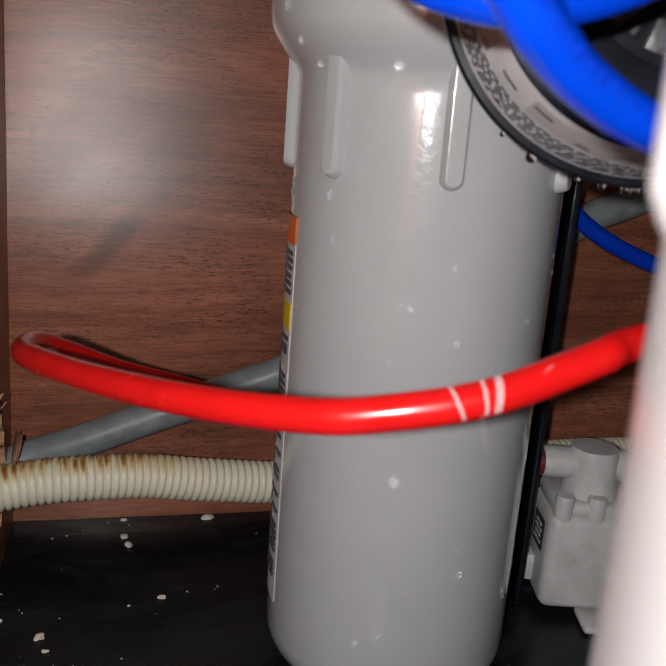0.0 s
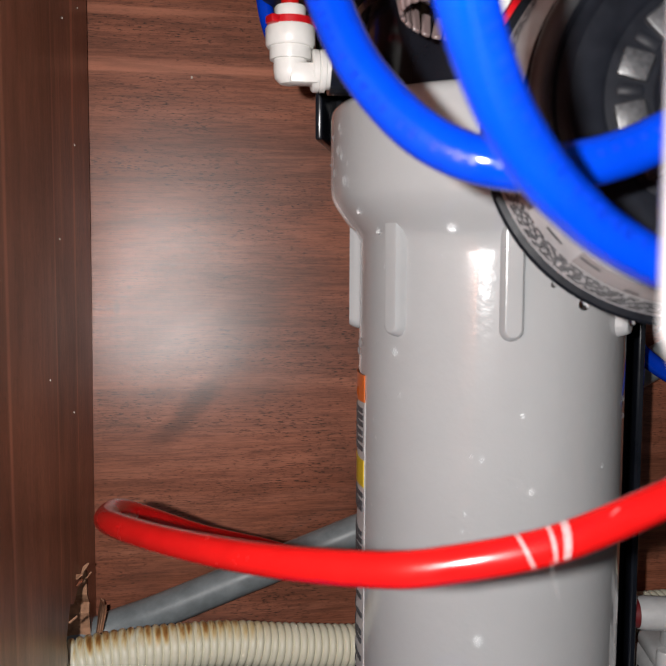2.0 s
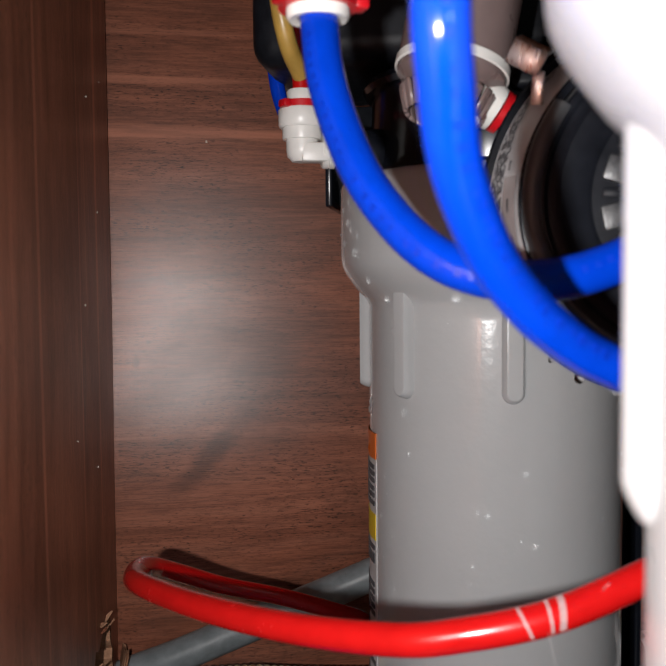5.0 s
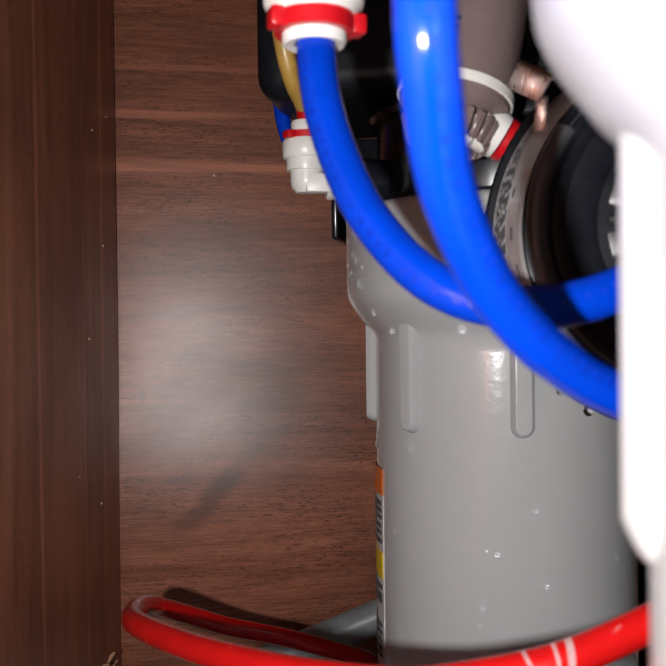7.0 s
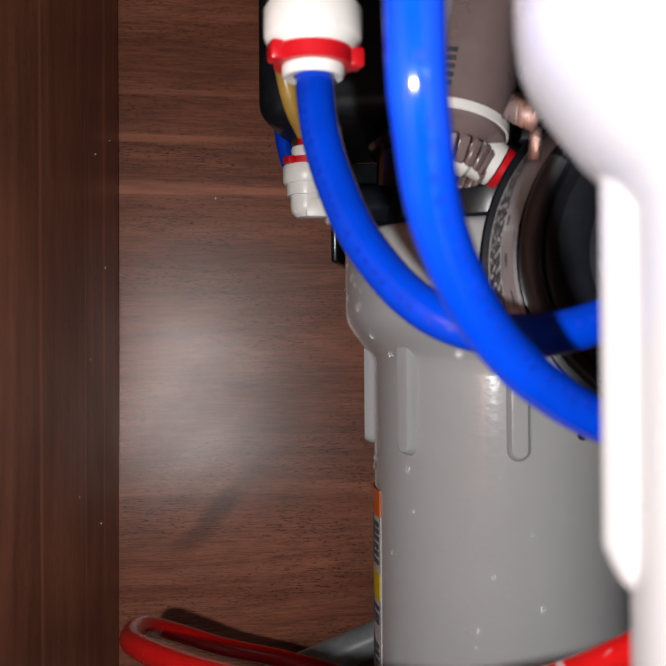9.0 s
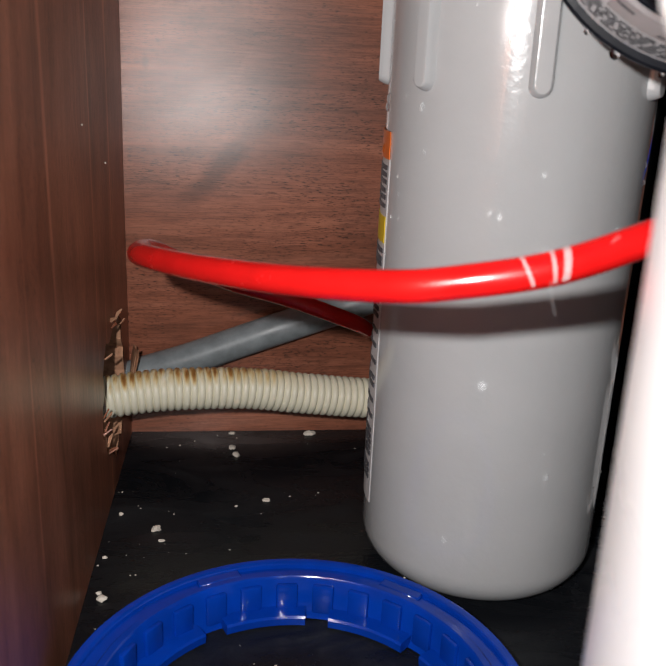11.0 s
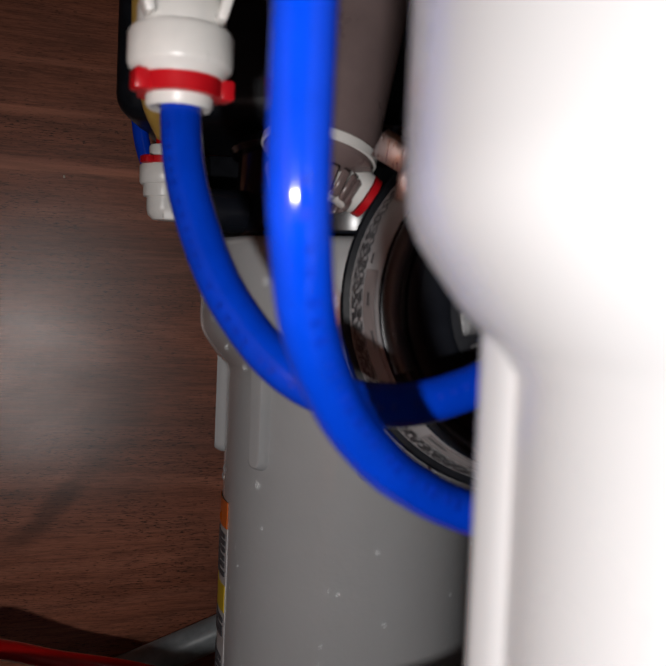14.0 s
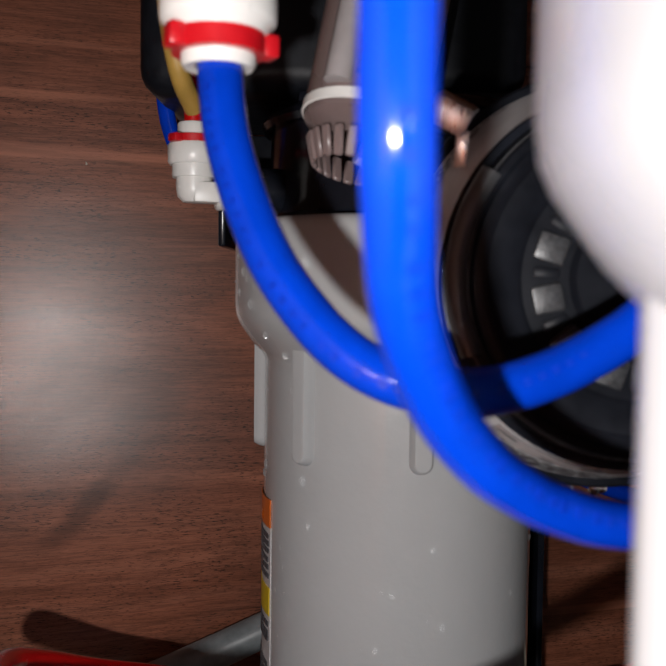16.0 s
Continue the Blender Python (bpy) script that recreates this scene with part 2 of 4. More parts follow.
_st = ramp(_nt, _s.outputs["Fac"], [(0.34, grey(0.0)), (0.72, grey(1.0))])
_m1 = mix(_nt, "MULTIPLY", 1.0, _top, _st)
_m2 = mix(_nt, "MULTIPLY", 1.0, _m1, _along.outputs["Result"])
_nt.links.new(ramp(_nt, _m2, [(0.0, (0.70, 0.67, 0.53)), (0.28, (0.62, 0.49, 0.26)), (0.55, (0.36, 0.18, 0.05)), (0.9, (0.17, 0.065, 0.016))]), _b.inputs["Base Color"])
_b.inputs["Roughness"].default_value = 0.38


# ---- mesh helpers ----
def part(name, bm, mat, parent=None, label="", smooth=True):
    me = bpy.data.meshes.new(name)
    bmesh.ops.recalc_face_normals(bm, faces=bm.faces)
    bm.to_mesh(me)
    bm.free()
    if smooth:
        for p in me.polygons:
            p.use_smooth = True
        me.set_sharp_from_angle(angle=radians(38))
    me.materials.append(mat)
    ob = new(name, me)
    if parent:
        ob.parent = parent
    if label:
        tagged(ob, label)
    return ob


def empty(name, label, category, group="", kind=""):
    return tagged(new(name), label, category, group, kind)


def box(size, at=(0, 0, 0), bevel=0.0, segs=3, turn=None):
    bm = bmesh.new()
    bmesh.ops.create_cube(bm, size=1.0, matrix=Matrix.Diagonal((*size, 1)))
    if bevel:
        bmesh.ops.bevel(bm, geom=bm.edges[:], offset=bevel, segments=segs, profile=0.5, affect="EDGES")
    bm.transform(Matrix.Translation(at) @ (turn or Matrix()))
    return bm


def lathe(profile, segs=48, m=None):
    """Turn (radius, height) points round z."""
    bm = bmesh.new()
    rings = []
    for r, z in profile:
        if r < 1e-6:
            rings.append([bm.verts.new((0, 0, z))])
        else:
            rings.append([bm.verts.new((r * math.cos(2 * math.pi * i / segs), r * math.sin(2 * math.pi * i / segs), z)) for i in range(segs)])
    for a, b in zip(rings, rings[1:]):
        for i in range(segs):
            j = (i + 1) % segs
            if len(a) == 1 and len(b) == 1:
                continue
            if len(a) == 1:
                bm.faces.new((a[0], b[i], b[j]))
            elif len(b) == 1:
                bm.faces.new((a[i], a[j], b[0]))
            else:
                bm.faces.new((a[i], a[j], b[j], b[i]))
    if m:
        bm.transform(m)
    return bm


def arc(cx, cz, r, a0, a1, n=6):
    return [(cx + r * math.cos(radians(a0 + (a1 - a0) * i / n)), cz + r * math.sin(radians(a0 + (a1 - a0) * i / n))) for i in range(n + 1)]


def smooth_line(points, steps):
    """Catmull-Rom through the points."""
    p = [Vector(q) for q in points]
    p = [2 * p[0] - p[1], *p, 2 * p[-1] - p[-2]]
    out = []
    for i in range(1, len(p) - 2):
        a, b, c, d = p[i - 1 : i + 3]
        for k in range(steps):
            t = k / steps
            out.append(0.5 * ((2 * b) + (c - a) * t + (2 * a - 5 * b + 4 * c - d) * t * t + (3 * b - a - 3 * c + d) * t ** 3))
    out.append(p[-2])
    return out


def sweep(points, radius, segs=20, steps=10, cap=True, ripple=None):
    """A tube along a smooth line; ripple(distance) adds to the radius."""
    line = smooth_line(points, steps) if steps else [Vector(q) for q in points]
    bm = bmesh.new()
    up = Vector((0.13, 0.21, 0.97)).normalized()
    side = None
    rings, dist = [], 0.0
    for i, p in enumerate(line):
        if i:
            dist += (p - line[i - 1]).length
        t = (line[min(i + 1, len(line) - 1)] - line[max(i - 1, 0)]).normalized()
        side = (side - t * side.dot(t)).normalized() if side else t.cross(up).normalized()
        other = t.cross(side)
        r = radius + (ripple(dist) if ripple else 0)
        rings.append([bm.verts.new(p + r * (math.cos(2 * math.pi * k / segs) * side + math.sin(2 * math.pi * k / segs) * other)) for k in range(segs)])
    for a, b in zip(rings, rings[1:]):
        for k in range(segs):
            bm.faces.new((a[k], a[(k + 1) % segs], b[(k + 1) % segs], b[k]))
    if cap:
        bm.faces.new(rings[0][::-1])
        bm.faces.new(rings[-1])
    return bm


def join(*bms):
    out = bmesh.new()
    for b in bms:
        me = bpy.data.meshes.new("joined")
        b.to_mesh(me)
        b.free()
        out.from_mesh(me)
        bpy.data.meshes.remove(me)
    return out


TURN = pose(0, 0, 0, 0, 0, -16)  # the filter unit stands askew in the cabinet


# ---- cabinet ----
def slab(name, lo, hi, mat, label, category):
    size = [b - a for a, b in zip(lo, hi)]
    mid = [(a + b) / 2 for a, b in zip(lo, hi)]
    return tagged(part(name, box(size, mid), mat, smooth=False), label, category, kind="structure")




def back_panel():
    """Thin back panel, slightly bowed so that the torch's sheen falls lower and left."""
    bm = bmesh.new()
    nx, nz = 26, 48
    rows = []
    for j in range(nz + 1):
        z = -0.02 + 0.64 * j / nz
        row = []
        for i in range(nx + 1):
            x = -0.20 + 0.65 * i / nx
            bow = 0.0015 + 0.0043 * math.tanh((z - 0.178) / 0.05) + 0.016 * min(0.10, max(-0.06, x + 0.08))
            row.append((bm.verts.new((x, bow, z)), bm.verts.new((x, 0.016, z))))
        rows.append(row)
    for j in range(nz):
        for i in range(nx):
            for k in (0, 1):
                bm.faces.new((rows[j][i][k], rows[j][i + 1][k], rows[j + 1][i + 1][k], rows[j + 1][i][k]))
    for j in range(nz):
        for i in (0, nx):
            bm.faces.new((rows[j][i][0], rows[j][i][1], rows[j + 1][i][1], rows[j + 1][i][0]))
    for i in range(nx):
        for j in (0, nz):
            bm.faces.new((rows[j][i][0], rows[j][i][1], rows[j][i + 1][1], rows[j][i + 1][0]))
    return tagged(part("wall_back", bm, WOOD_BACK), "brown wood-grain laminate back panel of the cabinet", "panel", kind="structure")


back_panel()
slab("floor", (-0.20, -0.66, -0.02), (0.45, 0.0, 0.0), STONE, "wet dusty black stone cabinet floor", "floor")
# right side and top stay out of view, added to enclose bounce and reflections
slab("wall_right", (0.43, -0.66, 0.0), (0.45, 0.0, 0.62), WOOD_SIDE, "unseen dark brown side panel closing the cabinet", "panel")
slab("ceiling", (-0.20, -0.66, 0.60), (0.43, 0.0, 0.62), WOOD_SIDE, "unseen dark brown top closing the cabinet", "ceiling")


def side_panel():
    """Left panel, with a ragged hole broken through it for the hoses."""
    rng = random.Random(4)
    y0, y1, z0, z1 = -0.66, 0.0, 0.0, 0.60
    cy, cz, ry, rz = -0.056, 0.047, 0.034, 0.03
    n = 44
    hole = []
    for i in range(n):
        a = 2 * math.pi * i / n
        k = 1 + rng.uniform(-0.12, 0.16)
        hole.append((cy + ry * k * math.cos(a), max(0.004, cz + rz * k * math.sin(a))))
    bm = bmesh.new()
    for x in (-0.14, -0.158):
        outer = []
        for i in range(n):
            a = 2 * math.pi * i / n
            dy, dz = math.cos(a), math.sin(a)
            s = min((y1 - cy) / dy if dy > 1e-6 else 1e9, (y0 - cy) / dy if dy < -1e-6 else 1e9,
                    (z1 - cz) / dz if dz > 1e-6 else 1e9, (z0 - cz) / dz if dz < -1e-6 else 1e9)
            outer.append((cy + dy * s, cz + dz * s))
        corners = [(y1, z1), (y0, z1), (y0, z0), (y1, z0)]
        hv = [bm.verts.new((x, *p)) for p in hole]
        ov = [bm.verts.new((x, *p)) for p in outer]
        for i in range(n):
            j = (i + 1) % n
            bm.faces.new((hv[i], hv[j], ov[j], ov[i]))
            a0, a1 = outer[i], outer[j]
            for c in corners:
                on0 = abs(a0[0] - c[0]) < 1e-6 or abs(a0[1] - c[1]) < 1e-6
                on1 = abs(a1[0] - c[0]) < 1e-6 or abs(a1[1] - c[1]) < 1e-6
                same = abs(a0[0] - a1[0]) < 1e-6 or abs(a0[1] - a1[1]) < 1e-6
                if on0 and on1 and not same:
                    bm.faces.new((ov[i], ov[j], bm.verts.new((x, *c))))
    panel = tagged(part("wall_left", bm, WOOD_SIDE, smooth=False), "unseen dark brown side panel closing the cabinet with a ragged broken hole", "panel", kind="structure")
    bm = bmesh.new()
    for i in range(n):
        j = (i + 1) % n
        vs = [bm.verts.new((x, *hole[k])) for x, k in ((-0.1403, i), (-0.1403, j), (-0.158, j), (-0.158, i))]
        bm.faces.new(vs)
    part("broken_edge", bm, CHIP, panel, "raw torn chipboard edge", smooth=False)
    # splinters standing off the rim
    for i in range(11):
        a = rng.uniform(0.9, 4.2)
        k = rng.uniform(0.98, 1.15)
        p = Vector((-0.1395, cy + ry * k * math.cos(a), max(0.004, cz + rz * k * math.sin(a))))
        h, w = rng.uniform(0.002, 0.006), rng.uniform(0.0006, 0.0015)
        bm = bmesh.new()
        q = [Vector((0, -w, 0)), Vector((0, w, 0)), Vector((rng.uniform(0.001, 0.003), w * 0.4, h * 0.7)), Vector((rng.uniform(0.002, 0.004), -w * 0.3, h))]
        f = [bm.verts.new(v) for v in q]
        g = [bm.verts.new(v + Vector((-0.0006, 0.0002, 0.0003))) for v in q]
        bm.faces.new(f)
        bm.faces.new(g[::-1])
        for k2 in range(4):
            bm.faces.new((f[k2], g[k2], g[(k2 + 1) % 4], f[(k2 + 1) % 4]))
        bm.transform(Matrix.Translation(p) @ pose(0, 0, 0, rng.uniform(-40, 40), 0, rng.uniform(-20, 20)))
        part("splinter", bm, rng.choice((CHIP, CHIP, WOOD_SIDE)), panel, smooth=False)
    # the larger flap of laminate beside the hoses
    bm = box((0.0022, 0.014, 0.018), (0, 0, 0.007), 0.0005, 1)
    for v in bm.verts:
        if v.co.z > 0.01:
            v.co.y += 0.35 * v.co.y + rng.uniform(-0.003, 0.003)
            v.co.z += rng.uniform(-0.004, 0.003)
    bm.transform(pose(-0.1375, -0.022, 0.036, -14, 12, 8))
    part("splinter", bm, CHIP, panel, "torn flap of brown laminate", smooth=False)


side_panel()


# ---- filter cartridges ----
R_BODY, R_COLLAR = 0.0468, 0.0572


def cartridge_profile(lift, collar=R_COLLAR):
    k = (collar - R_BODY) / (R_COLLAR - R_BODY)
    p = [(0, 0.0), (0.0318, 0.0)]
    p += arc(0.0318, 0.0150, 0.0150, -90, 0, 8)
    p += [(R_BODY, 0.03), (R_BODY, 0.12), (R_BODY, 0.2140 + lift)]
    p += [(R_BODY, 0.2185 + lift), (R_BODY + 0.0013 * k, 0.2210 + lift), (R_BODY + 0.0046 * k, 0.2245 + lift), (R_BODY + 0.0074 * k, 0.2285 + lift), (R_BODY + 0.0090 * k, 0.2310 + lift), (collar - 0.0004, 0.2335 + lift), (collar, 0.2370 + lift)]
    p += [(collar, 0.257 + lift)]
    p += arc(collar - 0.004, 0.261 + lift, 0.004, 0, 90, 4)
    p += [(0, 0.265 + lift)]
    return p


def grip_rib(angle, z0, z1, width, proud, mat, parent, round_off=0.0014):
    """A long raised pad on the shell with a rounded lower end."""
    bm = bmesh.new()
    nu, nv = 24, 72
    grid = []
    half = width / 2
    for j in range(nv + 1):
        row = []
        z = z0 - 0.001 + (z1 - z0 + 0.001) * (j / nv) ** 1.7
        for i in range(nu + 1):
            u = (-half - 0.001) + (width + 0.002) * i / nu
            d = half - abs(u) if z > z0 + half else half - math.hypot(u, z - z0 - half)
            h = proud * max(0.0, min(1.0, d / round_off)) ** 0.6 if d > 0 else max(-0.0008, 2.0 * d)
            a = radians(angle) + u / R_BODY
            r = R_BODY + h
            row.append(bm.verts.new((r * math.sin(a), -r * math.cos(a), z)))
        grid.append(row)
    for j in range(nv):
        for i in range(nu):
            bm.faces.new((grid[j][i], grid[j][i + 1], grid[j + 1][i + 1], grid[j + 1][i]))
    return part("grip_rib", bm, mat, parent)


def patch(a0, a1, z0, z1, lift, mat, parent, name, radius=R_BODY, label=""):
    """A thin piece wrapped on the shell, angles in degrees from -y towards +x."""
    bm = bmesh.new()
    n = max(2, int(abs(a1 - a0) / 4) + 1)
    rows = []
    for z in (z0, z1):
        rows.append([[bm.verts.new(((radius + l) * math.sin(radians(a0 + (a1 - a0) * i / n)), -(radius + l) * math.cos(radians(a0 + (a1 - a0) * i / n)), z)) for i in range(n + 1)] for l in (0.0, lift)])
    for i in range(n):
        bm.faces.new((rows[0][1][i], rows[0][1][i + 1], rows[1][1][i + 1], rows[1][1][i]))
        bm.faces.new((rows[0][0][i], rows[0][0][i + 1], rows[0][1][i + 1], rows[0][1][i]))
        bm.faces.new((rows[1][0][i], rows[1][0][i + 1], rows[1][1][i + 1], rows[1][1][i]))
    for i in (0, n):
        bm.faces.new((rows[0][0][i], rows[0][1][i], rows[1][1][i], rows[1][0][i]))
    return part(name, bm, mat, parent, label)


def cartridge(at, lift, low, mat, angles, label, collar=R_COLLAR, width=0.0074, proud=0.0036, round_off=0.0014):
    thing = empty("filter_cartridge", label, "water filter", "filter cartridges")
    thing.location = at
    part("shell", lathe(cartridge_profile(lift, collar), 128), mat, thing)
    for a in angles:
        grip_rib(a, low, 0.2325 + lift, width, proud, mat, thing, round_off)
    return thing


F1 = (0.0153, -0.1232, 0.001)
F2 = (0.0012, -0.3709, 0.001)
filter_1 = cartridge(F1, 0.0, 0.187, GREY_SHELL, (-10, -57, -103, 45, 95, 143, -155), "glossy grey plastic water filter cartridge wet with drops")
filter_2 = cartridge(F2, 0.020, 0.2005, WHITE_SHELL, (-112, -62, -12, 38, 89, 140, -163), "off-white plastic water filter cartridge close by", 0.0578, 0.0105, 0.0027, 0.0042)

# label on the flank of the grey cartridge
LABEL_EDGE = -81
label_1 = patch(-165, LABEL_EDGE, 0.027, 0.172, 0.0003, PAPER, filter_1, "paper_label", label="white paper label with coloured blocks and small print")
patch(-165, LABEL_EDGE, 0.1625, 0.172, 0.0006, ORANGE, label_1, "colour_block")
patch(-165, LABEL_EDGE - 0.6, 0.1325, 0.1420, 0.0006, YELLOW, label_1, "colour_block")
_rng = random.Random(11)
for z in (0.1595, 0.157, 0.1545, 0.1515, 0.149, 0.146, 0.1295, 0.1265, 0.1245, 0.1155, 0.1128, 0.110, 0.1072, 0.1045, 0.0985, 0.0925, 0.086, 0.0795, 0.0765, 0.070, 0.0635, 0.0575, 0.055, 0.0525, 0.05, 0.0475, 0.0425, 0.040, 0.0375):
    e = LABEL_EDGE - 1.6 - _rng.uniform(0, 1.2)
    while e > -110:
        w = _rng.uniform(1.2, 3.4)
        patch(e - w, e, z - 0.0009, z + 0.0007, 0.0007, INK, label_1, "print_bar")
        e -= w + 0.8


# ---- head, housing and bracket of the unit ----
def at_unit(x, y, z):
    """Unit axes: x along the unit, y towards the wall, from the grey cartridge's axis."""
    v = TURN @ Vector((x, y, z))
    return (F1[0] + v.x, F1[1] + v.y, v.z)


head = empty("valve_manifold", "glossy wet black plastic manifold above the grey cartridge", "manifold")
part("cap", lathe([(0, 0.2665), (0.043, 0.2665), *arc(0.043, 0.2685, 0.002, -90, 0, 3), (0.0455, 0.285), (0.0450, 0.298), *arc(0.0415, 0.300, 0.0035, 0, 90, 4), (0, 0.3035)], 64, Matrix.Translation((F1[0], F1[1], 0))), BLACK, head)
part("flange", lathe([(0.040, 0.296), (0.0475, 0.2965), (0.0485, 0.2985), (0.0475, 0.3005), (0.040, 0.3015)], 64, Matrix.Translation((F1[0], F1[1], 0))), BLACK, head)
part("boss", box((0.020, 0.016, 0.022), at_unit(0.020, -0.0405, 0.2785), 0.003, 3, TURN), DARK_GREY, head, "dark grey moulded boss")
part("boss", box((0.028, 0.010, 0.007), at_unit(0.018, -0.044, 0.2925), 0.002, 3, TURN), BLACK_MATT, head)
part("port", lathe([(0, 0), (0.0075, 0), (0.0075, 0.016), (0, 0.016)], 32, Matrix.Translation((-0.044, -0.128, 0.2755)) @ pose(0, 0, 0, 0, 90, 0)), BLACK, head)

housing = empty("pump_housing", "black plastic pump housing hung above the cartridge", "pump housing")
part("body", box((0.128, 0.085, 0.12), at_unit(-0.024, 0.021, 0.3665), 0.009, 5, TURN), BLACK_MATT, housing)
part("lower_lip", box((0.074, 0.060, 0.006), at_unit(0.002, 0.006, 0.3045), 0.002, 2, TURN), BLACK, housing)

bracket = empty("bracket", "black metal bracket frame standing behind the filters", "bracket")
part("back_plate", box((0.130, 0.003, 0.045), at_unit(-0.002, 0.060, 0.2845), 0.001, 2, TURN), BLACK_MATT, bracket)
part("post", box((0.026, 0.004, 0.304), at_unit(0.0470, 0.0565, 0.1525), 0.001, 2, TURN), BLACK_MATT, bracket)
part("post_edge", box((0.003, 0.018, 0.304), at_unit(0.0612, 0.0495, 0.1525), 0.001, 2, TURN), BLACK, bracket)
part("foot", box((0.110, 0.03, 0.003), at_unit(0.015, 0.0665, 0.0018), 0.001, 2, TURN), BLACK_MATT, bracket)
part("left_cheek", box((0.003, 0.040, 0.046), at_unit(-0.0655, 0.040, 0.2820), 0.001, 2, TURN), BLACK, bracket)

# ---- round pump with its printed label, lying behind the tubes ----
PUMP = Vector((0.0208, -0.2581, 0.2463))
AXIS = Matrix.Translation(PUMP) @ pose(0, 0, 0, 0, 0, -17) @ pose(0, 0, 0, -90, 0, 0) @ Matrix.Diagonal((1.18, 1.18, 0.78, 1))  # local z runs towards the wall
pump = empty("pump_canister", "round black pump canister wrapped in a grey printed label", "pump")
R_P = 0.0405


def wrap_radius(z):
    """The canister narrows from its rear ring to the front cap."""
    return R_P - 0.0002 - 0.0062 * (0.0403 - z) / 0.0283


part("barrel", lathe([(0, 0.002), (wrap_radius(0.002) - 0.003, 0.002), (R_P - 0.003, 0.047), (0, 0.047)], 96, AXIS), BLACK_MATT, pump)
part("rear_ring", lathe([(R_P - 0.004, 0.040), (R_P + 0.0012, 0.0405), (R_P + 0.0018, 0.0415), (R_P + 0.0018, 0.0455), (R_P + 0.0010, 0.0468), (R_P - 0.004, 0.047)], 96, AXIS), BLACK_SATIN, pump)
wrap = part("wrap_label", lathe([(wrap_radius(0.0125) - 0.001, 0.0125), (wrap_radius(0.0128), 0.0128), (wrap_radius(0.0403), 0.0403), (R_P - 0.0014, 0.0405)], 96, AXIS), SILVER_PAPER, pump, "grey label with dense dark print")
R_F = wrap_radius(0.0115)
part("clamp_band", lathe([(R_F - 0.003, 0.0100), (R_F + 0.0002, 0.0102), (R_F + 0.0006, 0.0109), (R_F + 0.0006, 0.0122), (R_F + 0.0003, 0.0129), (R_F - 0.003, 0.0131)], 96, AXIS), BLACK, pump, "shiny black clamp band")
R_S = wrap_radius(0.007)
part("strap", lathe([(R_S - 0.004, 0.0036), (R_S - 0.0012, 0.0038), (R_S - 0.0002, 0.0100), (R_S - 0.004, 0.0102)], 96, AXIS), BLACK_SATIN, pump)
# thin raised ridge in a lighter grey than the strap
part("strap_rim", lathe([(R_S - 0.003, 0.0030), (R_S - 0.0014, 0.0031), (R_S - 0.0010, 0.0036), (R_S - 0.0014, 0.0041), (R_S - 0.003, 0.0042)], 96, AXIS), DARK_GREY, pump, "dark grey raised edge of the strap")
cap = part("front_cap", lathe([(0, -0.0010), (0.0118, -0.0010), (0.0128, 0.0010), (0.0210, 0.0014), (0.0220, 0.0002), (0.0270, 0.0), (0.0278, 0.0012), (0.0292, 0.0016), (0.0300, 0.0008), (R_S - 0.0018, 0.0012), (R_S - 0.0013, 0.0022), (R_S - 0.0013, 0.0032), (0, 0.0033)], 96, AXIS), BLACK_SATIN, pump, "ridged black end cap")
for i in range(12):
    bm = box((0.0054, 0.0050, 0.0034), (0.0168, 0, 0.0010), 0.0006, 2)
    bm.transform(AXIS @ pose(0, 0, 0, 0, 0, 30 * i + 18))
    part("lug", bm, LUG, cap, "textured grip lug")
    bm = box((0.0046, 0.0020, 0.0022), (0.0168, 0, 0.0012), 0.0004, 1)
    bm.transform(AXIS @ pose(0, 0, 0, 0, 0, 30 * i + 33))
    part("rib", bm, BLACK_MATT, cap)
arm = (215, 203, 191, 179, 167, 155)
part("strap_end", sweep([AXIS @ Vector(((R_S - 0.0010) * math.cos(radians(a)), (R_S - 0.0010) * math.sin(radians(a)), 0.0030)) for a in arm], 0.0024, 12, 6), DARK_GREY, pump, "dark grey end of a clamp strap")
screw_at = Matrix.Translation(Vector(((R_S - 0.0010) * math.cos(radians(157)), (R_S - 0.0010) * math.sin(radians(157)), 0.0008)))
part("screw", lathe([(0, 0), (0.0008, 0), (0.0013, -0.0005), (0.0014, 0.0006), (0, 0.0006)], 20, AXIS @ screw_at), BLACK_MATT, pump, "small black screw")


def on_pump(angle, w, s0, s1, lift):
    """A thin bar on the wrap, angle in degrees round the pump's axis."""
    bm = bmesh.new()
    n = max(1, int(w / 3))
    rows = []
    for s in (s0, s1):
        r = wrap_radius(s) + 0.0001 + lift
        rows.append([bm.verts.new((r * math.cos(radians(angle + w * i / n)), r * math.sin(radians(angle + w * i / n)), s)) for i in range(n + 1)])
    for i in range(n):
        bm.faces.new((rows[0][i], rows[0][i + 1], rows[1][i + 1], rows[1][i]))
    bm.transform(AXIS)
    return bm


_rng = random.Random(5)
for row in range(7):
    s = 0.0375 - 0.0014 * row
    a = 82 + row * 2
    while a < 235 - row * 6:
        w = _rng.uniform(1.5, 5)
        part("print_bar", on_pump(a, w, s - 0.0010, s, 0.0001), INK, wrap)
        a += w + 1.3
part("paper_panel", on_pump(75, 55, 0.0165, 0.0265, 0.00008), PALE_FILM, wrap, "pale worn panel of the label")
part("paper_panel", on_pump(150, 40, 0.0165, 0.027, 0.00008), PALE_FILM, wrap, "pale worn panel of the label")
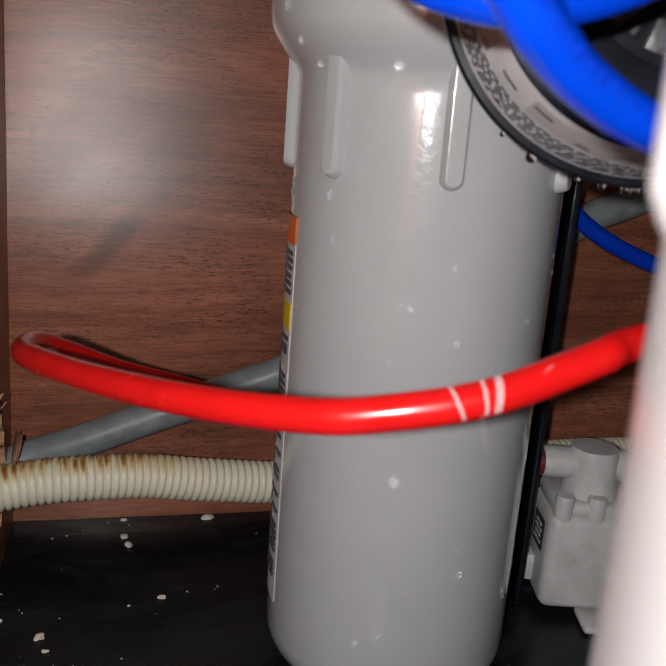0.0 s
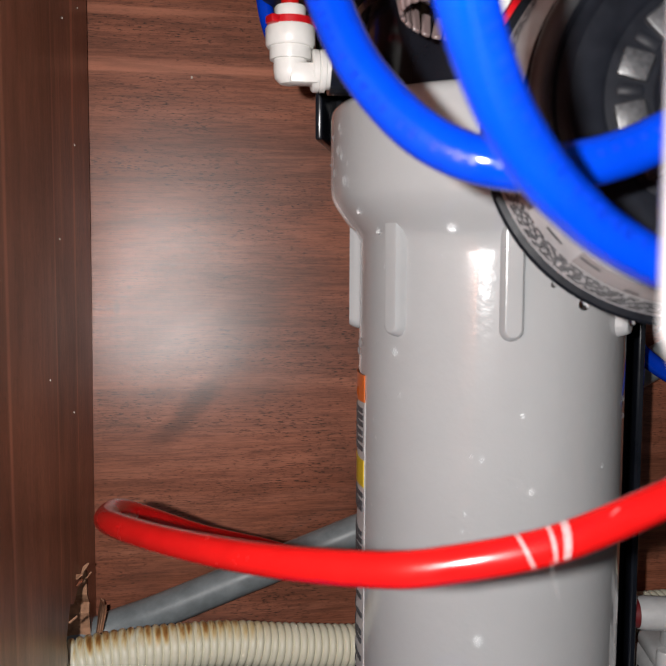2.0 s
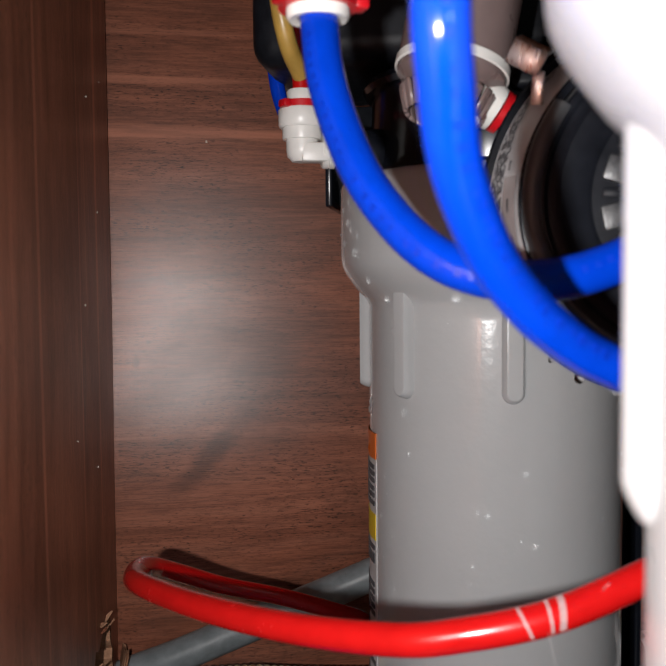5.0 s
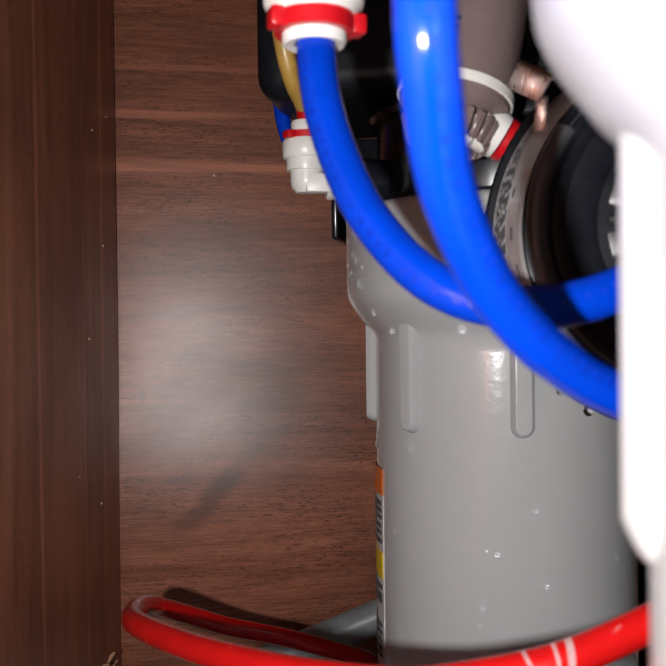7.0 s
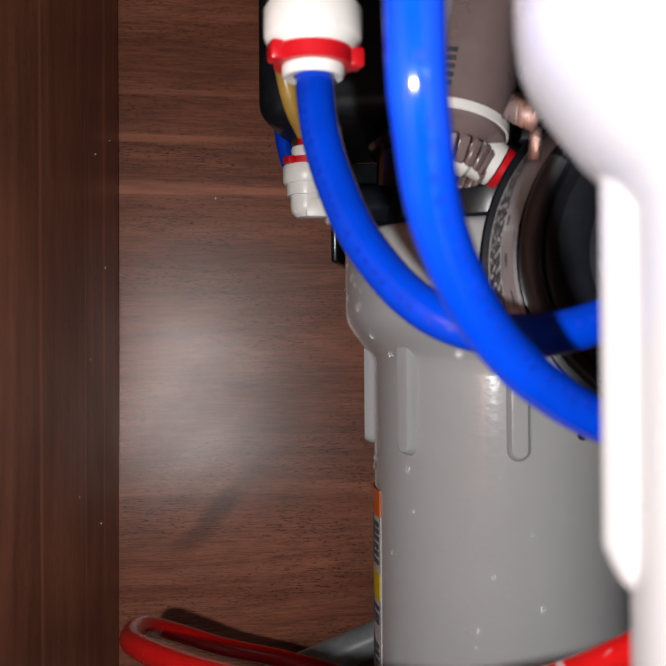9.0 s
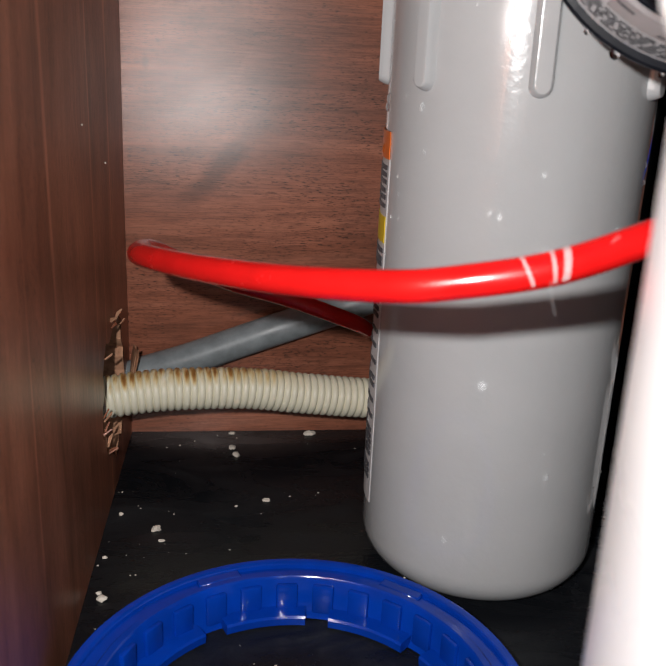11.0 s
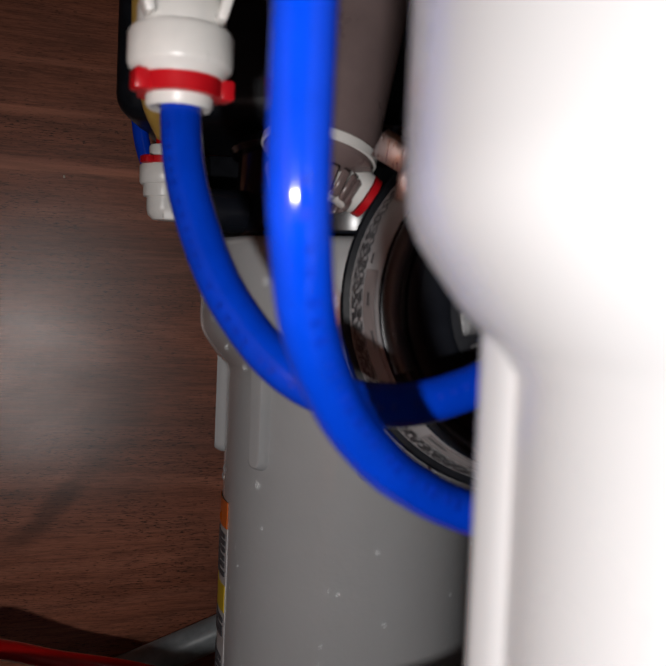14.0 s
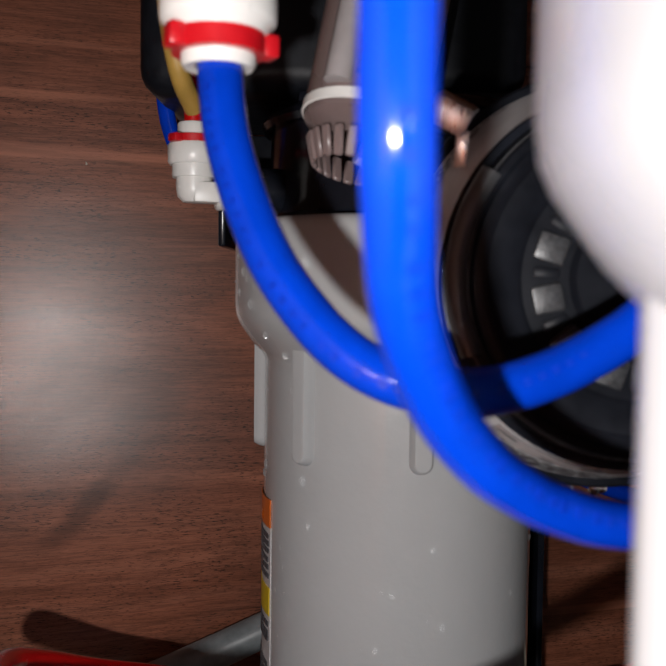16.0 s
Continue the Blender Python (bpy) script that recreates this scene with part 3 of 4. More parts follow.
for k in range(9):
    part("print_bar", on_pump(80 + 14 * k, _rng.uniform(3, 9), 0.019 + 0.002 * (k % 3), 0.0202 + 0.002 * (k % 3), 0.0003), INK, wrap)

# clamp tab of bent aluminium on the pump's shoulder
tab = empty("clamp_tab", "bent aluminium clamp tab on the black pump", "clamp")
T = Matrix.Translation((-0.0125, -0.2345, 0.2815)) @ pose(0, 0, 0, 15, 30, -25)
part("plate", box((0.0090, 0.0012, 0.0062), tuple(T @ Vector((0, 0, 0))), 0.0003, 2, T.to_3x3().to_4x4()), METAL, tab)
part("fold", box((0.0090, 0.0040, 0.0011), tuple(T @ Vector((0, 0.0018, 0.0030))), 0.0003, 2, T.to_3x3().to_4x4() @ pose(0, 0, 0, 12, 0, 0)), METAL, tab)
part("tail", box((0.0030, 0.0011, 0.0080), tuple(T @ Vector((0.0058, 0.0004, -0.0052))), 0.0003, 2, T.to_3x3().to_4x4() @ pose(0, 0, 0, 0, -25, 0)), METAL, tab)

# ---- small in-line canister in a film wrap ----
inline = empty("inline_canister", "small mauve canister in crinkled film with a white end fitting", "canister")
C = Matrix.Translation((-0.0235, -0.2030, 0.2795)) @ pose(0, 0, 0, -8, 13, 0)
ELBOW = C @ pose(0.002, 0, 0.003, 0, -72, 0)
part("film_wrap", lathe([(0.0085, 0.0), (0.0150, 0.004), (0.0155, 0.010), (0.0155, 0.12), (0, 0.12)], 48, C), MAUVE, inline, "mauve film wrap")
part("white_band", lathe([(0.0153, 0.0052), (0.0159, 0.0055), (0.0159, 0.0078), (0.0153, 0.0082)], 48, C), WHITE, inline)
part("clear_side", sweep([C @ Vector((-0.0112, -0.0112, z)) for z in (0.009, 0.04, 0.08, 0.115)], 0.0034, 12, 4), PALE_FILM, inline, "pale strip of film")
for i in range(22):
    a = 360 / 22 * i
    bm = box((0.0013, 0.0026, 0.0075), (0.0122, 0, 0.001), 0.0005, 1)
    bm.transform(C @ pose(0, 0, 0, 0, 0, a) @ pose(0, 0, 0, 0, 22, 0))
    part("pleat", bm, MAUVE, inline)
part("end_fitting", lathe([(0, -0.013), (0.0062, -0.013), (0.0066, -0.011), (0.0066, -0.007), (0.0078, -0.006), (0.0078, 0.0), (0, 0.001)], 32, ELBOW), WHITE, inline, "white push fitting")
part("release_ring", lathe([(0.003, -0.0155), (0.0060, -0.0155), (0.0062, -0.0135), (0.003, -0.0132)], 32, ELBOW), RED_CLIP, inline, "red release ring")
for k in range(5):
    p = C @ Vector((0.0156 * math.sin(radians(-25)), -0.0156 * math.cos(radians(-25)), 0.012 + 0.0024 * k))
    part("print_bar", box((0.0030, 0.0004, 0.0013), tuple(p), 0, 1, C.to_3x3().to_4x4() @ pose(0, 0, 0, 0, 0, -25)), INK, inline, smooth=False)


# ---- tubes ----
def tube(name, points, radius, mat, label, steps=10, segs=24):
    return tagged(part(name, sweep(points, radius, segs, steps), mat), label, "tube")


tube_a = [(-0.0652, -0.254, 0.299), (-0.065, -0.2545, 0.2835), (-0.0638, -0.259, 0.268), (-0.059, -0.266, 0.251), (-0.053, -0.273, 0.2397), (-0.046, -0.2792, 0.2321), (-0.037, -0.2835, 0.2282), (-0.0262, -0.2852, 0.2276), (-0.014, -0.2851, 0.2306), (-0.0023, -0.2855, 0.2365), (0.0072, -0.2875, 0.2435), (0.0279, -0.296, 0.2556), (0.0522, -0.3147, 0.2668), (0.0809, -0.3357, 0.2751)]
tube_b = [(-0.0628, -0.3437, 0.318), (-0.0618, -0.3434, 0.2912), (-0.0614, -0.3416, 0.2619), (-0.0602, -0.3389, 0.2519), (-0.0566, -0.3314, 0.2414), (-0.0496, -0.323, 0.231), (-0.0418, -0.3171, 0.2234), (-0.0353, -0.3129, 0.219), (-0.0278, -0.309, 0.2151), (-0.0169, -0.3048, 0.2111), (-0.0034, -0.3, 0.2089), (0.0155, -0.294, 0.21), (0.0498, -0.295, 0.2116), (0.0894, -0.3036, 0.2155)]
blue_a = tube("water_tube", tube_a, 0.0041, BLUE, "glossy blue plastic tube curving down from a white fitting")
blue_b = tube("water_tube", tube_b, 0.0035, BLUE, "glossy blue plastic tube hanging in front in a wide bend")
tube("water_tube", [(0.095, -0.066, 0.182), (0.109, -0.060, 0.170), (0.124, -0.060, 0.1605), (0.140, -0.060, 0.1535), (0.17, -0.062, 0.143)], 0.0040, BLUE, "blue plastic tube behind the bracket")
tube("water_tube", [(-0.064, -0.088, 0.36), (-0.0640, -0.088, 0.318), (-0.0600, -0.090, 0.296), (-0.052, -0.094, 0.286)], 0.0030, BLUE, "thin blue plastic tube behind the elbow fitting")
red_line = [(0.0598, -0.2638, 0.1812), (0.0292, -0.2691, 0.1743), (0.0047, -0.2764, 0.1713), (-0.0036, -0.2805, 0.1698), (-0.0235, -0.282, 0.1633), (-0.0413, -0.2785, 0.1591), (-0.0533, -0.272, 0.1563), (-0.0724, -0.2517, 0.1518), (-0.0931, -0.2212, 0.1464), (-0.1095, -0.189, 0.1413), (-0.1142, -0.168, 0.1375), (-0.1125, -0.145, 0.133), (-0.103, -0.1265, 0.124), (-0.0869, -0.111, 0.113), (-0.0632, -0.101, 0.1035), (-0.0377, -0.0922, 0.092), (-0.029, -0.0814, 0.0852), (-0.0262, -0.0697, 0.0799)]
red_tube = tube("water_tube", red_line, 0.0034, RED, "glossy red plastic tube looped round the grey cartridge", 12)
tube("water_tube", [(-0.0570, -0.130, 0.2925), (-0.0573, -0.130, 0.300), (-0.060, -0.133, 0.330), (-0.060, -0.135, 0.37)], 0.0030, RED, "short red plastic tube rising from the elbow")
tube("water_tube", [(-0.0590, -0.150, 0.2965), (-0.0635, -0.158, 0.303), (-0.0665, -0.162, 0.314), (-0.0680, -0.162, 0.330), (-0.068, -0.160, 0.37)], 0.0030, AMBER, "yellowed translucent plastic tube")

# printing along the blue tubes, too worn to read
def printed(points, radius, thing, start, stop, towards, seed):
    rng = random.Random(seed)
    line = smooth_line(points, 14)
    d, nxt = 0.0, start
    for p, q in zip(line, line[1:]):
        t = (q - p).normalized()
        d += (q - p).length
        if start < d < stop and d >= nxt:
            n = Vector(towards)
            n = (n - t * n.dot(t)).normalized()
            m = Matrix((t, n.cross(t), n)).transposed().to_4x4()
            bm = box((rng.uniform(0.0007, 0.0014), rng.uniform(0.0008, 0.0017), 0.00012), tuple(p + n * radius), 0, 1, m)
            part("print_mark", bm, BLUE_INK, thing, smooth=False)
            nxt = d + rng.choice((0.0021, 0.0021, 0.0036))


printed(tube_a, 0.0041, blue_a, 0.022, 0.12, (-0.75, -0.65, 0), 2)
printed(tube_b, 0.0035, blue_b, 0.060, 0.185, (-0.1, -1, 0.25), 3)

# clear tape round the red tube, its edges caught by the light
_l = smooth_line(red_line, 30)
_i = min(range(len(_l)), key=lambda k: (_l[k] - Vector((-0.0235, -0.2820, 0.1633))).length)
tape = empty("tape", "strip of clear tape with white creases round the red tube", "tape")


def crease(i0, i1, slant, name="crease"):
    """A white fold of tape over the front of the tube."""
    bm = bmesh.new()
    t = (_l[i1] - _l[i0]).normalized()
    front = Vector((-0.25, -0.9, 0.25))
    front = (front - t * front.dot(t)).normalized()
    side = t.cross(front)
    rows = []
    for k in range(9):
        a = radians(-50 + 125 * k / 8)
        off = front * math.cos(a) + side * math.sin(a)
        rows.append([bm.verts.new(p + t * slant * math.sin(a) + off * 0.00356) for p in (_l[i0], _l[i1])])
    for r, q in zip(rows, rows[1:]):
        bm.faces.new((r[0], r[1], q[1], q[0]))
    return part(name, bm, TAPE, tape)


crease(_i + 9, _i + 10, 0.0008)
crease(_i - 2, _i, -0.0011)
crease(_i + 2, _i + 3, -0.0004)
_p = _l[_i + 4]
part("loose_end", sweep([_p + Vector((0, -0.0030, -0.0012)), _p + Vector((0.0004, -0.0033, -0.004)), _p + Vector((0.0016, -0.0031, -0.0080))], 0.00018, 6, 5), CLEAR, tape)
_q = _l[_i - 12]
part("loose_end", sweep([_q + Vector((0, -0.002, 0.0022)), _q + Vector((0.0004, -0.0026, 0.0032)), _q + Vector((0.0012, -0.0028, 0.0040))], 0.0003, 6, 5), CLEAR, tape)


# ---- push fittings ----
def red_clip(parent, radius, z, m, thick=0.0030):
    bm = lathe([(radius * 0.62, z), (radius, z), (radius, z + thick), (radius * 0.62, z + thick)], 40, m)
    clip = part("release_clip", bm, RED_CLIP, parent, "red plastic release clip")
    for s in (-1, 1):
        bm = box((0.0032, 0.0048, thick * 1.05), (s * (radius + 0.0002), -0.002, z + thick / 2), 0.0007, 2)
        bm.transform(m)
        part("ear", bm, RED_CLIP, clip)
    return clip


def near_fitting():
    m = Matrix.Translation((-0.0652, -0.2540, 0.0024))
    f = empty("tee_fitting", "white plastic push-fit tee with a red clip on the blue tube", "fitting")
    part("collet", lathe([(0.0042, 0.2806), (0.0062, 0.2803), (0.0067, 0.2810), (0.0067, 0.2850), (0.0042, 0.2852)], 40, m), WHITE, f)
    red_clip(f, 0.0084, 0.2826, m @ pose(0, 0, 0, 0, 0, 12), 0.0040)
    part("collar", lathe([(0.0042, 0.2862), (0.0088, 0.2862), (0.0092, 0.2872), (0.0102, 0.2880), (0.0105, 0.2890), (0.0105, 0.2945), (0.0099, 0.2955), (0, 0.2956)], 48, m), WHITE, f)
    part("neck", lathe([(0, 0.295), (0.0088, 0.295), (0.0088, 0.3000), (0.0082, 0.3010), (0.0082, 0.3060), (0.0088, 0.3068), (0.0088, 0.326), (0, 0.326)], 48, m), WHITE, f)
    side = Matrix.Translation((-0.0652, -0.2540, 0.3154)) @ pose(0, 0, 0, 0, -68, 0)
    part("side_port", lathe([(0, 0), (0.0072, 0), (0.0072, 0.009), (0.0086, 0.010), (0.0086, 0.0175), (0, 0.0175)], 40, side), WHITE, f)
    part("side_clip", lathe([(0.003, 0.0175), (0.0070, 0.0175), (0.0070, 0.0205), (0.003, 0.0205)], 40, side), RED_CLIP, f, "red release clip")
    for s in (-1, 1):
        part("web", box((0.0022, 0.0060, 0.016), (-0.0652 + s * 0.0088, -0.2605, 0.3064), 0.0008, 2, pose(0, 0, 0, 0, s * 16, 0)), WHITE, f)


def elbow_fitting():
    m = Matrix.Translation((-0.0570, -0.130, 0.0))
    f = empty("elbow_fitting", "white plastic push-fit elbow with a red clip on the filter head", "fitting")
    part("collet", lathe([(0.0031, 0.2915), (0.0050, 0.2915), (0.0053, 0.2950), (0.0049, 0.2958), (0.0031, 0.2958)], 40, m), WHITE, f)
    red_clip(f, 0.0076, 0.2890, m @ pose(0, 0, 0, 0, 0, 25), 0.0026)
    part("collar", lathe([(0, 0.2825), (0.0076, 0.2825), (0.0082, 0.2833), (0.0083, 0.2885), (0.0078, 0.2892), (0, 0.2892)], 48, m), WHITE, f)
    part("step", lathe([(0, 0.2785), (0.0067, 0.2785), (0.0069, 0.2792), (0.0069, 0.2826), (0, 0.2826)], 48, m), WHITE, f)
    part("bend", lathe([(0, 0.2705), (0.0035, 0.2708), (0.0052, 0.2725), (0.0056, 0.2750), (0.0056, 0.2786), (0, 0.2786)], 48, m), WHITE, f)
    part("block", box((0.0095, 0.0075, 0.0066), (-0.0528, -0.1318, 0.2738), 0.0008, 2), WHITE, f)
    side = Matrix.Translation((-0.0500, -0.1295, 0.2755)) @ pose(0, 0, 0, 0, 90, 0)
    part("flange", lathe([(0, 0), (0.0064, 0), (0.0070, 0.0006), (0.0070, 0.0022), (0.0066, 0.0026), (0.0070, 0.0030), (0.0070, 0.0044), (0.0060, 0.0047), (0.0060, 0.0062), (0, 0.0062)], 40, side), WHITE, f)


near_fitting()
elbow_fitting()

# ---- hoses along the wall ----
corr_line = [(-0.175, -0.074, 0.044), (-0.150, -0.068, 0.0455), (-0.1300, -0.064, 0.0475), (-0.1100, -0.0605, 0.0480), (-0.0790, -0.0545, 0.0460), (-0.0510, -0.050, 0.0415), (-0.0140, -0.045, 0.0370), (0.030, -0.040, 0.036), (0.075, -0.034, 0.037), (0.120, -0.030, 0.039), (0.165, -0.029, 0.040), (0.22, -0.029, 0.040)]


def corrugated():
    # resample evenly, five rings a rib
    dense = smooth_line(corr_line, 60)
    pitch = 0.00335
    step = pitch / 8
    even, left = [dense[0]], step
    for p, q in zip(dense, dense[1:]):
        seg = (q - p).length
        pos = 0.0
        while seg - pos >= left:
            pos += left
            even.append(p + (q - p) * (pos / seg))
            left = step
        left -= seg - pos
    bm = sweep(even, 0.0086, 28, 0, True, lambda d: 0.0013 * (abs(math.sin(math.pi * d / pitch)) ** 0.55))
    return tagged(part("corrugated_hose", bm, CREAM), "cream corrugated drain hose with brown rust stains", "hose")


corrugated()
tagged(part("grey_hose", sweep([(-0.172, -0.03, 0.022), (-0.15, -0.02, 0.031), (-0.135, -0.0125, 0.0365), (-0.109, -0.0125, 0.045), (-0.072, -0.012, 0.0585), (-0.019, -0.012, 0.078), (0.03, -0.012, 0.098), (0.08, -0.011, 0.128), (0.142, -0.011, 0.163), (0.165, -0.011, 0.173), (0.23, -0.011, 0.2)], 0.0082, 24, 10), GREY_HOSE), "dull grey plastic hose rising along the wall", "hose")

# ---- small white solenoid valve on the floor ----
VALVE = Matrix.Translation((0.1140, -0.0965, 0.0)) @ pose(0, 0, 0, 0, 0, -12) @ Matrix.Diagonal((1, 1, 0.89, 1))


def valve():
    v = empty("solenoid_valve", "small dusty white plastic solenoid valve screwed to the floor", "valve")

    def put(name, bm, mat=DULL_WHITE, parent=v, label="", m=VALVE):
        bm.transform(m)
        return part(name, bm, mat, parent, label)

    body = put("body", box((0.040, 0.036, 0.050), (0, 0, 0.0290), 0.005, 4))
    put("shoulder", box((0.036, 0.032, 0.008), (0, 0, 0.0560), 0.003, 3))
    for x in (-0.014, 0.0, 0.014):
        put("post", lathe([(0, 0.048), (0.0040, 0.048), (0.0042, 0.062), (0.0036, 0.0635), (0, 0.0635)], 24, Matrix.Translation((x, -0.0135, 0))))
    put("dome", lathe([(0, 0.058), (0.0125, 0.058), (0.0120, 0.064), (0.0108, 0.080), (0.0100, 0.0835), (0, 0.0842)], 40))
    put("inlet", lathe([(0, 0), (0.0075, 0), (0.0078, 0.016), (0.0072, 0.0185), (0, 0.0185)], 32, Matrix.Translation((-0.004, 0, 0.0745)) @ pose(0, 0, 0, 0, -90, 0)))
    put("inlet_ring", lathe([(0.004, 0.0185), (0.0068, 0.0185), (0.0068, 0.0225), (0.004, 0.0225)], 32, Matrix.Translation((-0.004, 0, 0.0745)) @ pose(0, 0, 0, 0, -90, 0)), DARK_RED, v, "dark red ring")
    put("outlet", lathe([(0, 0), (0.0075, 0), (0.0078, 0.024), (0.0072, 0.0265), (0, 0.0265)], 32, Matrix.Translation((0.004, 0, 0.0745)) @ pose(0, 0, 0, 0, 90, 0)))
    sticker = put("sticker", box((0.0006, 0.015, 0.016), (-0.0202, -0.003, 0.0390), 0, 1), DARK_GREY, v, "small dark printed sticker")
    for k in range(4):
        put("print_bar", box((0.0004, 0.010 - 0.002 * (k % 2), 0.0014), (-0.0206, -0.003, 0.0345 + 0.003 * k), 0, 1), PAPER, sticker)
    put("clip", box((0.004, 0.012, 0.014), (-0.0215, 0.004, 0.0165), 0.001, 2))
    put("lug", box((0.022, 0.018, 0.004), (0.008, -0.0220, 0.0025), 0.0018, 3))
    put("screw", lathe([(0, 0.0045), (0.0042, 0.0045), (0.0042, 0.0060), (0.0034, 0.0068), (0.0010, 0.0068), (0, 0.0062)], 24, Matrix.Translation((0.012, -0.0255, 0))), RUST, v, "rusty screw head")
    for k, x in enumerate((-0.009, -0.004, 0.001, 0.006, 0.010)):
        put("embossing", box((0.0034, 0.0006, 0.0022), (x, -0.0181, 0.0405 if k % 2 else 0.0310), 0.0002, 1))
    return v


valve()

# ---- blue ring lying on the floor ----
RING = Matrix.Translation((-0.0650, -0.2235, 0.0005))


def blue_ring():
    ring = empty("plastic_ring", "blue plastic ring with a notched inner lip on the floor", "ring")
    h = 0.0160
    prof = [(0.0575, 0.0), (0.0715, 0.0), (0.0723, 0.001), (0.0723, h - 0.0012), (0.0715, h), (0.0690, h), (0.0682, h - 0.0006), (0.0680, h - 0.0018), (0.0640, h - 0.0020), (0.0636, h - 0.0008), (0.0628, h), (0.0606, h), (0.0598, h - 0.001), (0.0590, 0.003), (0.0575, 0.0)]
    part("band", lathe(prof, 128, RING), BLUE_DARK, ring)
    for i in range(28):
        a = 360 / 28 * i
        bm = box((0.0022, 0.0078, 0.0118), (0.0588, 0, 0.0078), 0.0009, 2)
        bm.transform(RING @ pose(0, 0, 0, 0, 0, a))
        part("inner_rib", bm, BLUE_DARK, ring)
    for i in range(9):
        a = 40 * i + 3
        bm = bmesh.new()
        n = 12
        q = []
        for j in range(n + 1):
            b = radians(a + 31 * j / n)
            q.append([bm.verts.new((r * math.cos(b), r * math.sin(b), z)) for r, z in ((0.0595, 0.0002), (0.0530, 0.0002), (0.0526, 0.0032), (0.0532, 0.0040), (0.0595, 0.0042))])
        for s, t in zip(q, q[1:]):
            for k in range(5):
                bm.faces.new((s[k], s[(k + 1) % 5], t[(k + 1) % 5], t[k]))
        bm.faces.new(q[0])
        bm.faces.new(q[-1][::-1])
        bm.transform(RING)
        part("inner_lip", bm, BLUE_DARK, ring)
    for i in range(6):
        bm = box((0.0042, 0.016, 0.0016), (0.0660, 0, h - 0.0014), 0.0005, 1)
        bm.transform(RING @ pose(0, 0, 0, 0, 0, 60 * i + 52))
        part("rim_bridge", bm, BLUE_DARK, ring)


blue_ring()


# ---- crumbs and drops ----
def lump(size, seed):
    rng = random.Random(seed)
    bm = bmesh.new()
    bmesh.ops.create_icosphere(bm, subdivisions=2, radius=1.0)
    for v in bm.verts:
        v.co *= 1 + rng.uniform(-0.22, 0.22)
        v.co = Vector((v.co.x * size[0], v.co.y * size[1], max(-0.6, v.co.z) * size[2]))
    return bm


CRUMBS = [(-0.045, -0.0075, 0.0032, 0.0018, 10), (-0.070, -0.079, 0.0019, 0.0012, 0), (-0.0865, -0.0245, 0.0016, 0.0021, 25), (-0.0845, -0.0325, 0.0017, 0.0024, 20), (-0.118, -0.103, 0.0022, 0.0018, 30), (-0.087, -0.0065, 0.0018, 0.0010, 0), (-0.1345, -0.090, 0.0010, 0.0010, 0), (-0.115, -0.112, 0.0014, 0.0008, 0), (-0.1335, -0.152, 0.0021, 0.0018, 30), (-0.1352, -0.148, 0.0012, 0.0010, 0), (-0.1365, -0.124, 0.0010, 0.0009, 0), (-0.084, -0.084, 0.0007, 0.0006, 0)]
for k, (x, y, a, b, turn) in enumerate(CRUMBS):
    bm = lump((a, b, min(a, b) * 0.7), 20 + k)
    bm.transform(pose(x, y, 0.4 * min(a, b), 0, 0, turn))
    tagged(part("crumb", bm, CRUMB, smooth=False), "pale plaster crumb on the black floor", "crumb", "crumbs on the floor")

_rng = random.Random(9)
specks = []
for k in range(95):
    x = -0.139 + abs(_rng.gauss(0, 0.05)) if k % 2 else _rng.uniform(-0.135, -0.01)
    y = _rng.uniform(-0.30, -0.005)
    s = _rng.uniform(0.00015, 0.0005)
    bm = lump((s, s * 0.8, s * 0.5), k)
    bm.transform(Matrix.Translation((x, y, s * 0.3)))
    specks.append(bm)
for x, y, z, s in ((-0.0923, 0.0052, 0.2997, 0.0009), (-0.1397, -0.045, 0.26, 0.0005), (-0.1397, -0.085, 0.22, 0.0005), (-0.1397, -0.07, 0.305, 0.0005), (-0.1397, -0.11, 0.17, 0.0004), (-0.1397, -0.06, 0.15, 0.0005), (-0.1397, -0.03, 0.32, 0.0004)):
    bm = lump((s * 0.5, s * 0.5, s), int(z * 1000))
    bm.transform(Matrix.Translation((x, y, z)))
    specks.append(bm)
tagged(part("dust_specks", join(*specks), CRUMB, smooth=False), "fine pale dust specks on floor and panels", "dust", kind="stuff")

DROP = bmesh.new()
bmesh.ops.create_uvsphere(DROP, u_segments=16, v_segments=10, radius=1.0)
for v in DROP.verts:
    v.co.y *= 0.62
drop_mesh = bpy.data.meshes.new("water_drop")
DROP.to_mesh(drop_mesh)
DROP.free()
for p in drop_mesh.polygons:
    p.use_smooth = True
drop_mesh.materials.append(WATER)


def shell_radius(z):
    prof = cartridge_profile(0)
    for (r0, z0), (r1, z1) in zip(prof, prof[1:]):
        if z0 <= z <= z1 and z1 > z0 and z > 0.02:
            return r0 + (r1 - r0) * (z - z0) / (z1 - z0)
    return R_BODY


def drop(angle, z, size, tall=1.15):
    r = shell_radius(z) + size * 0.05
    a = radians(angle)
    ob = new("water_drop", drop_mesh)
    ob.matrix_world = Matrix.Translation((F1[0] + r * math.sin(a), F1[1] - r * math.cos(a), z + 0.001)) @ pose(0, 0, 0, 0, 0, angle) @ Matrix.Diagonal((size, size, size * tall, 1))
    ob.visible_shadow = False
    tagged(ob, "clear water drop clinging to the grey cartridge", "water drop", "drops on the cartridge")


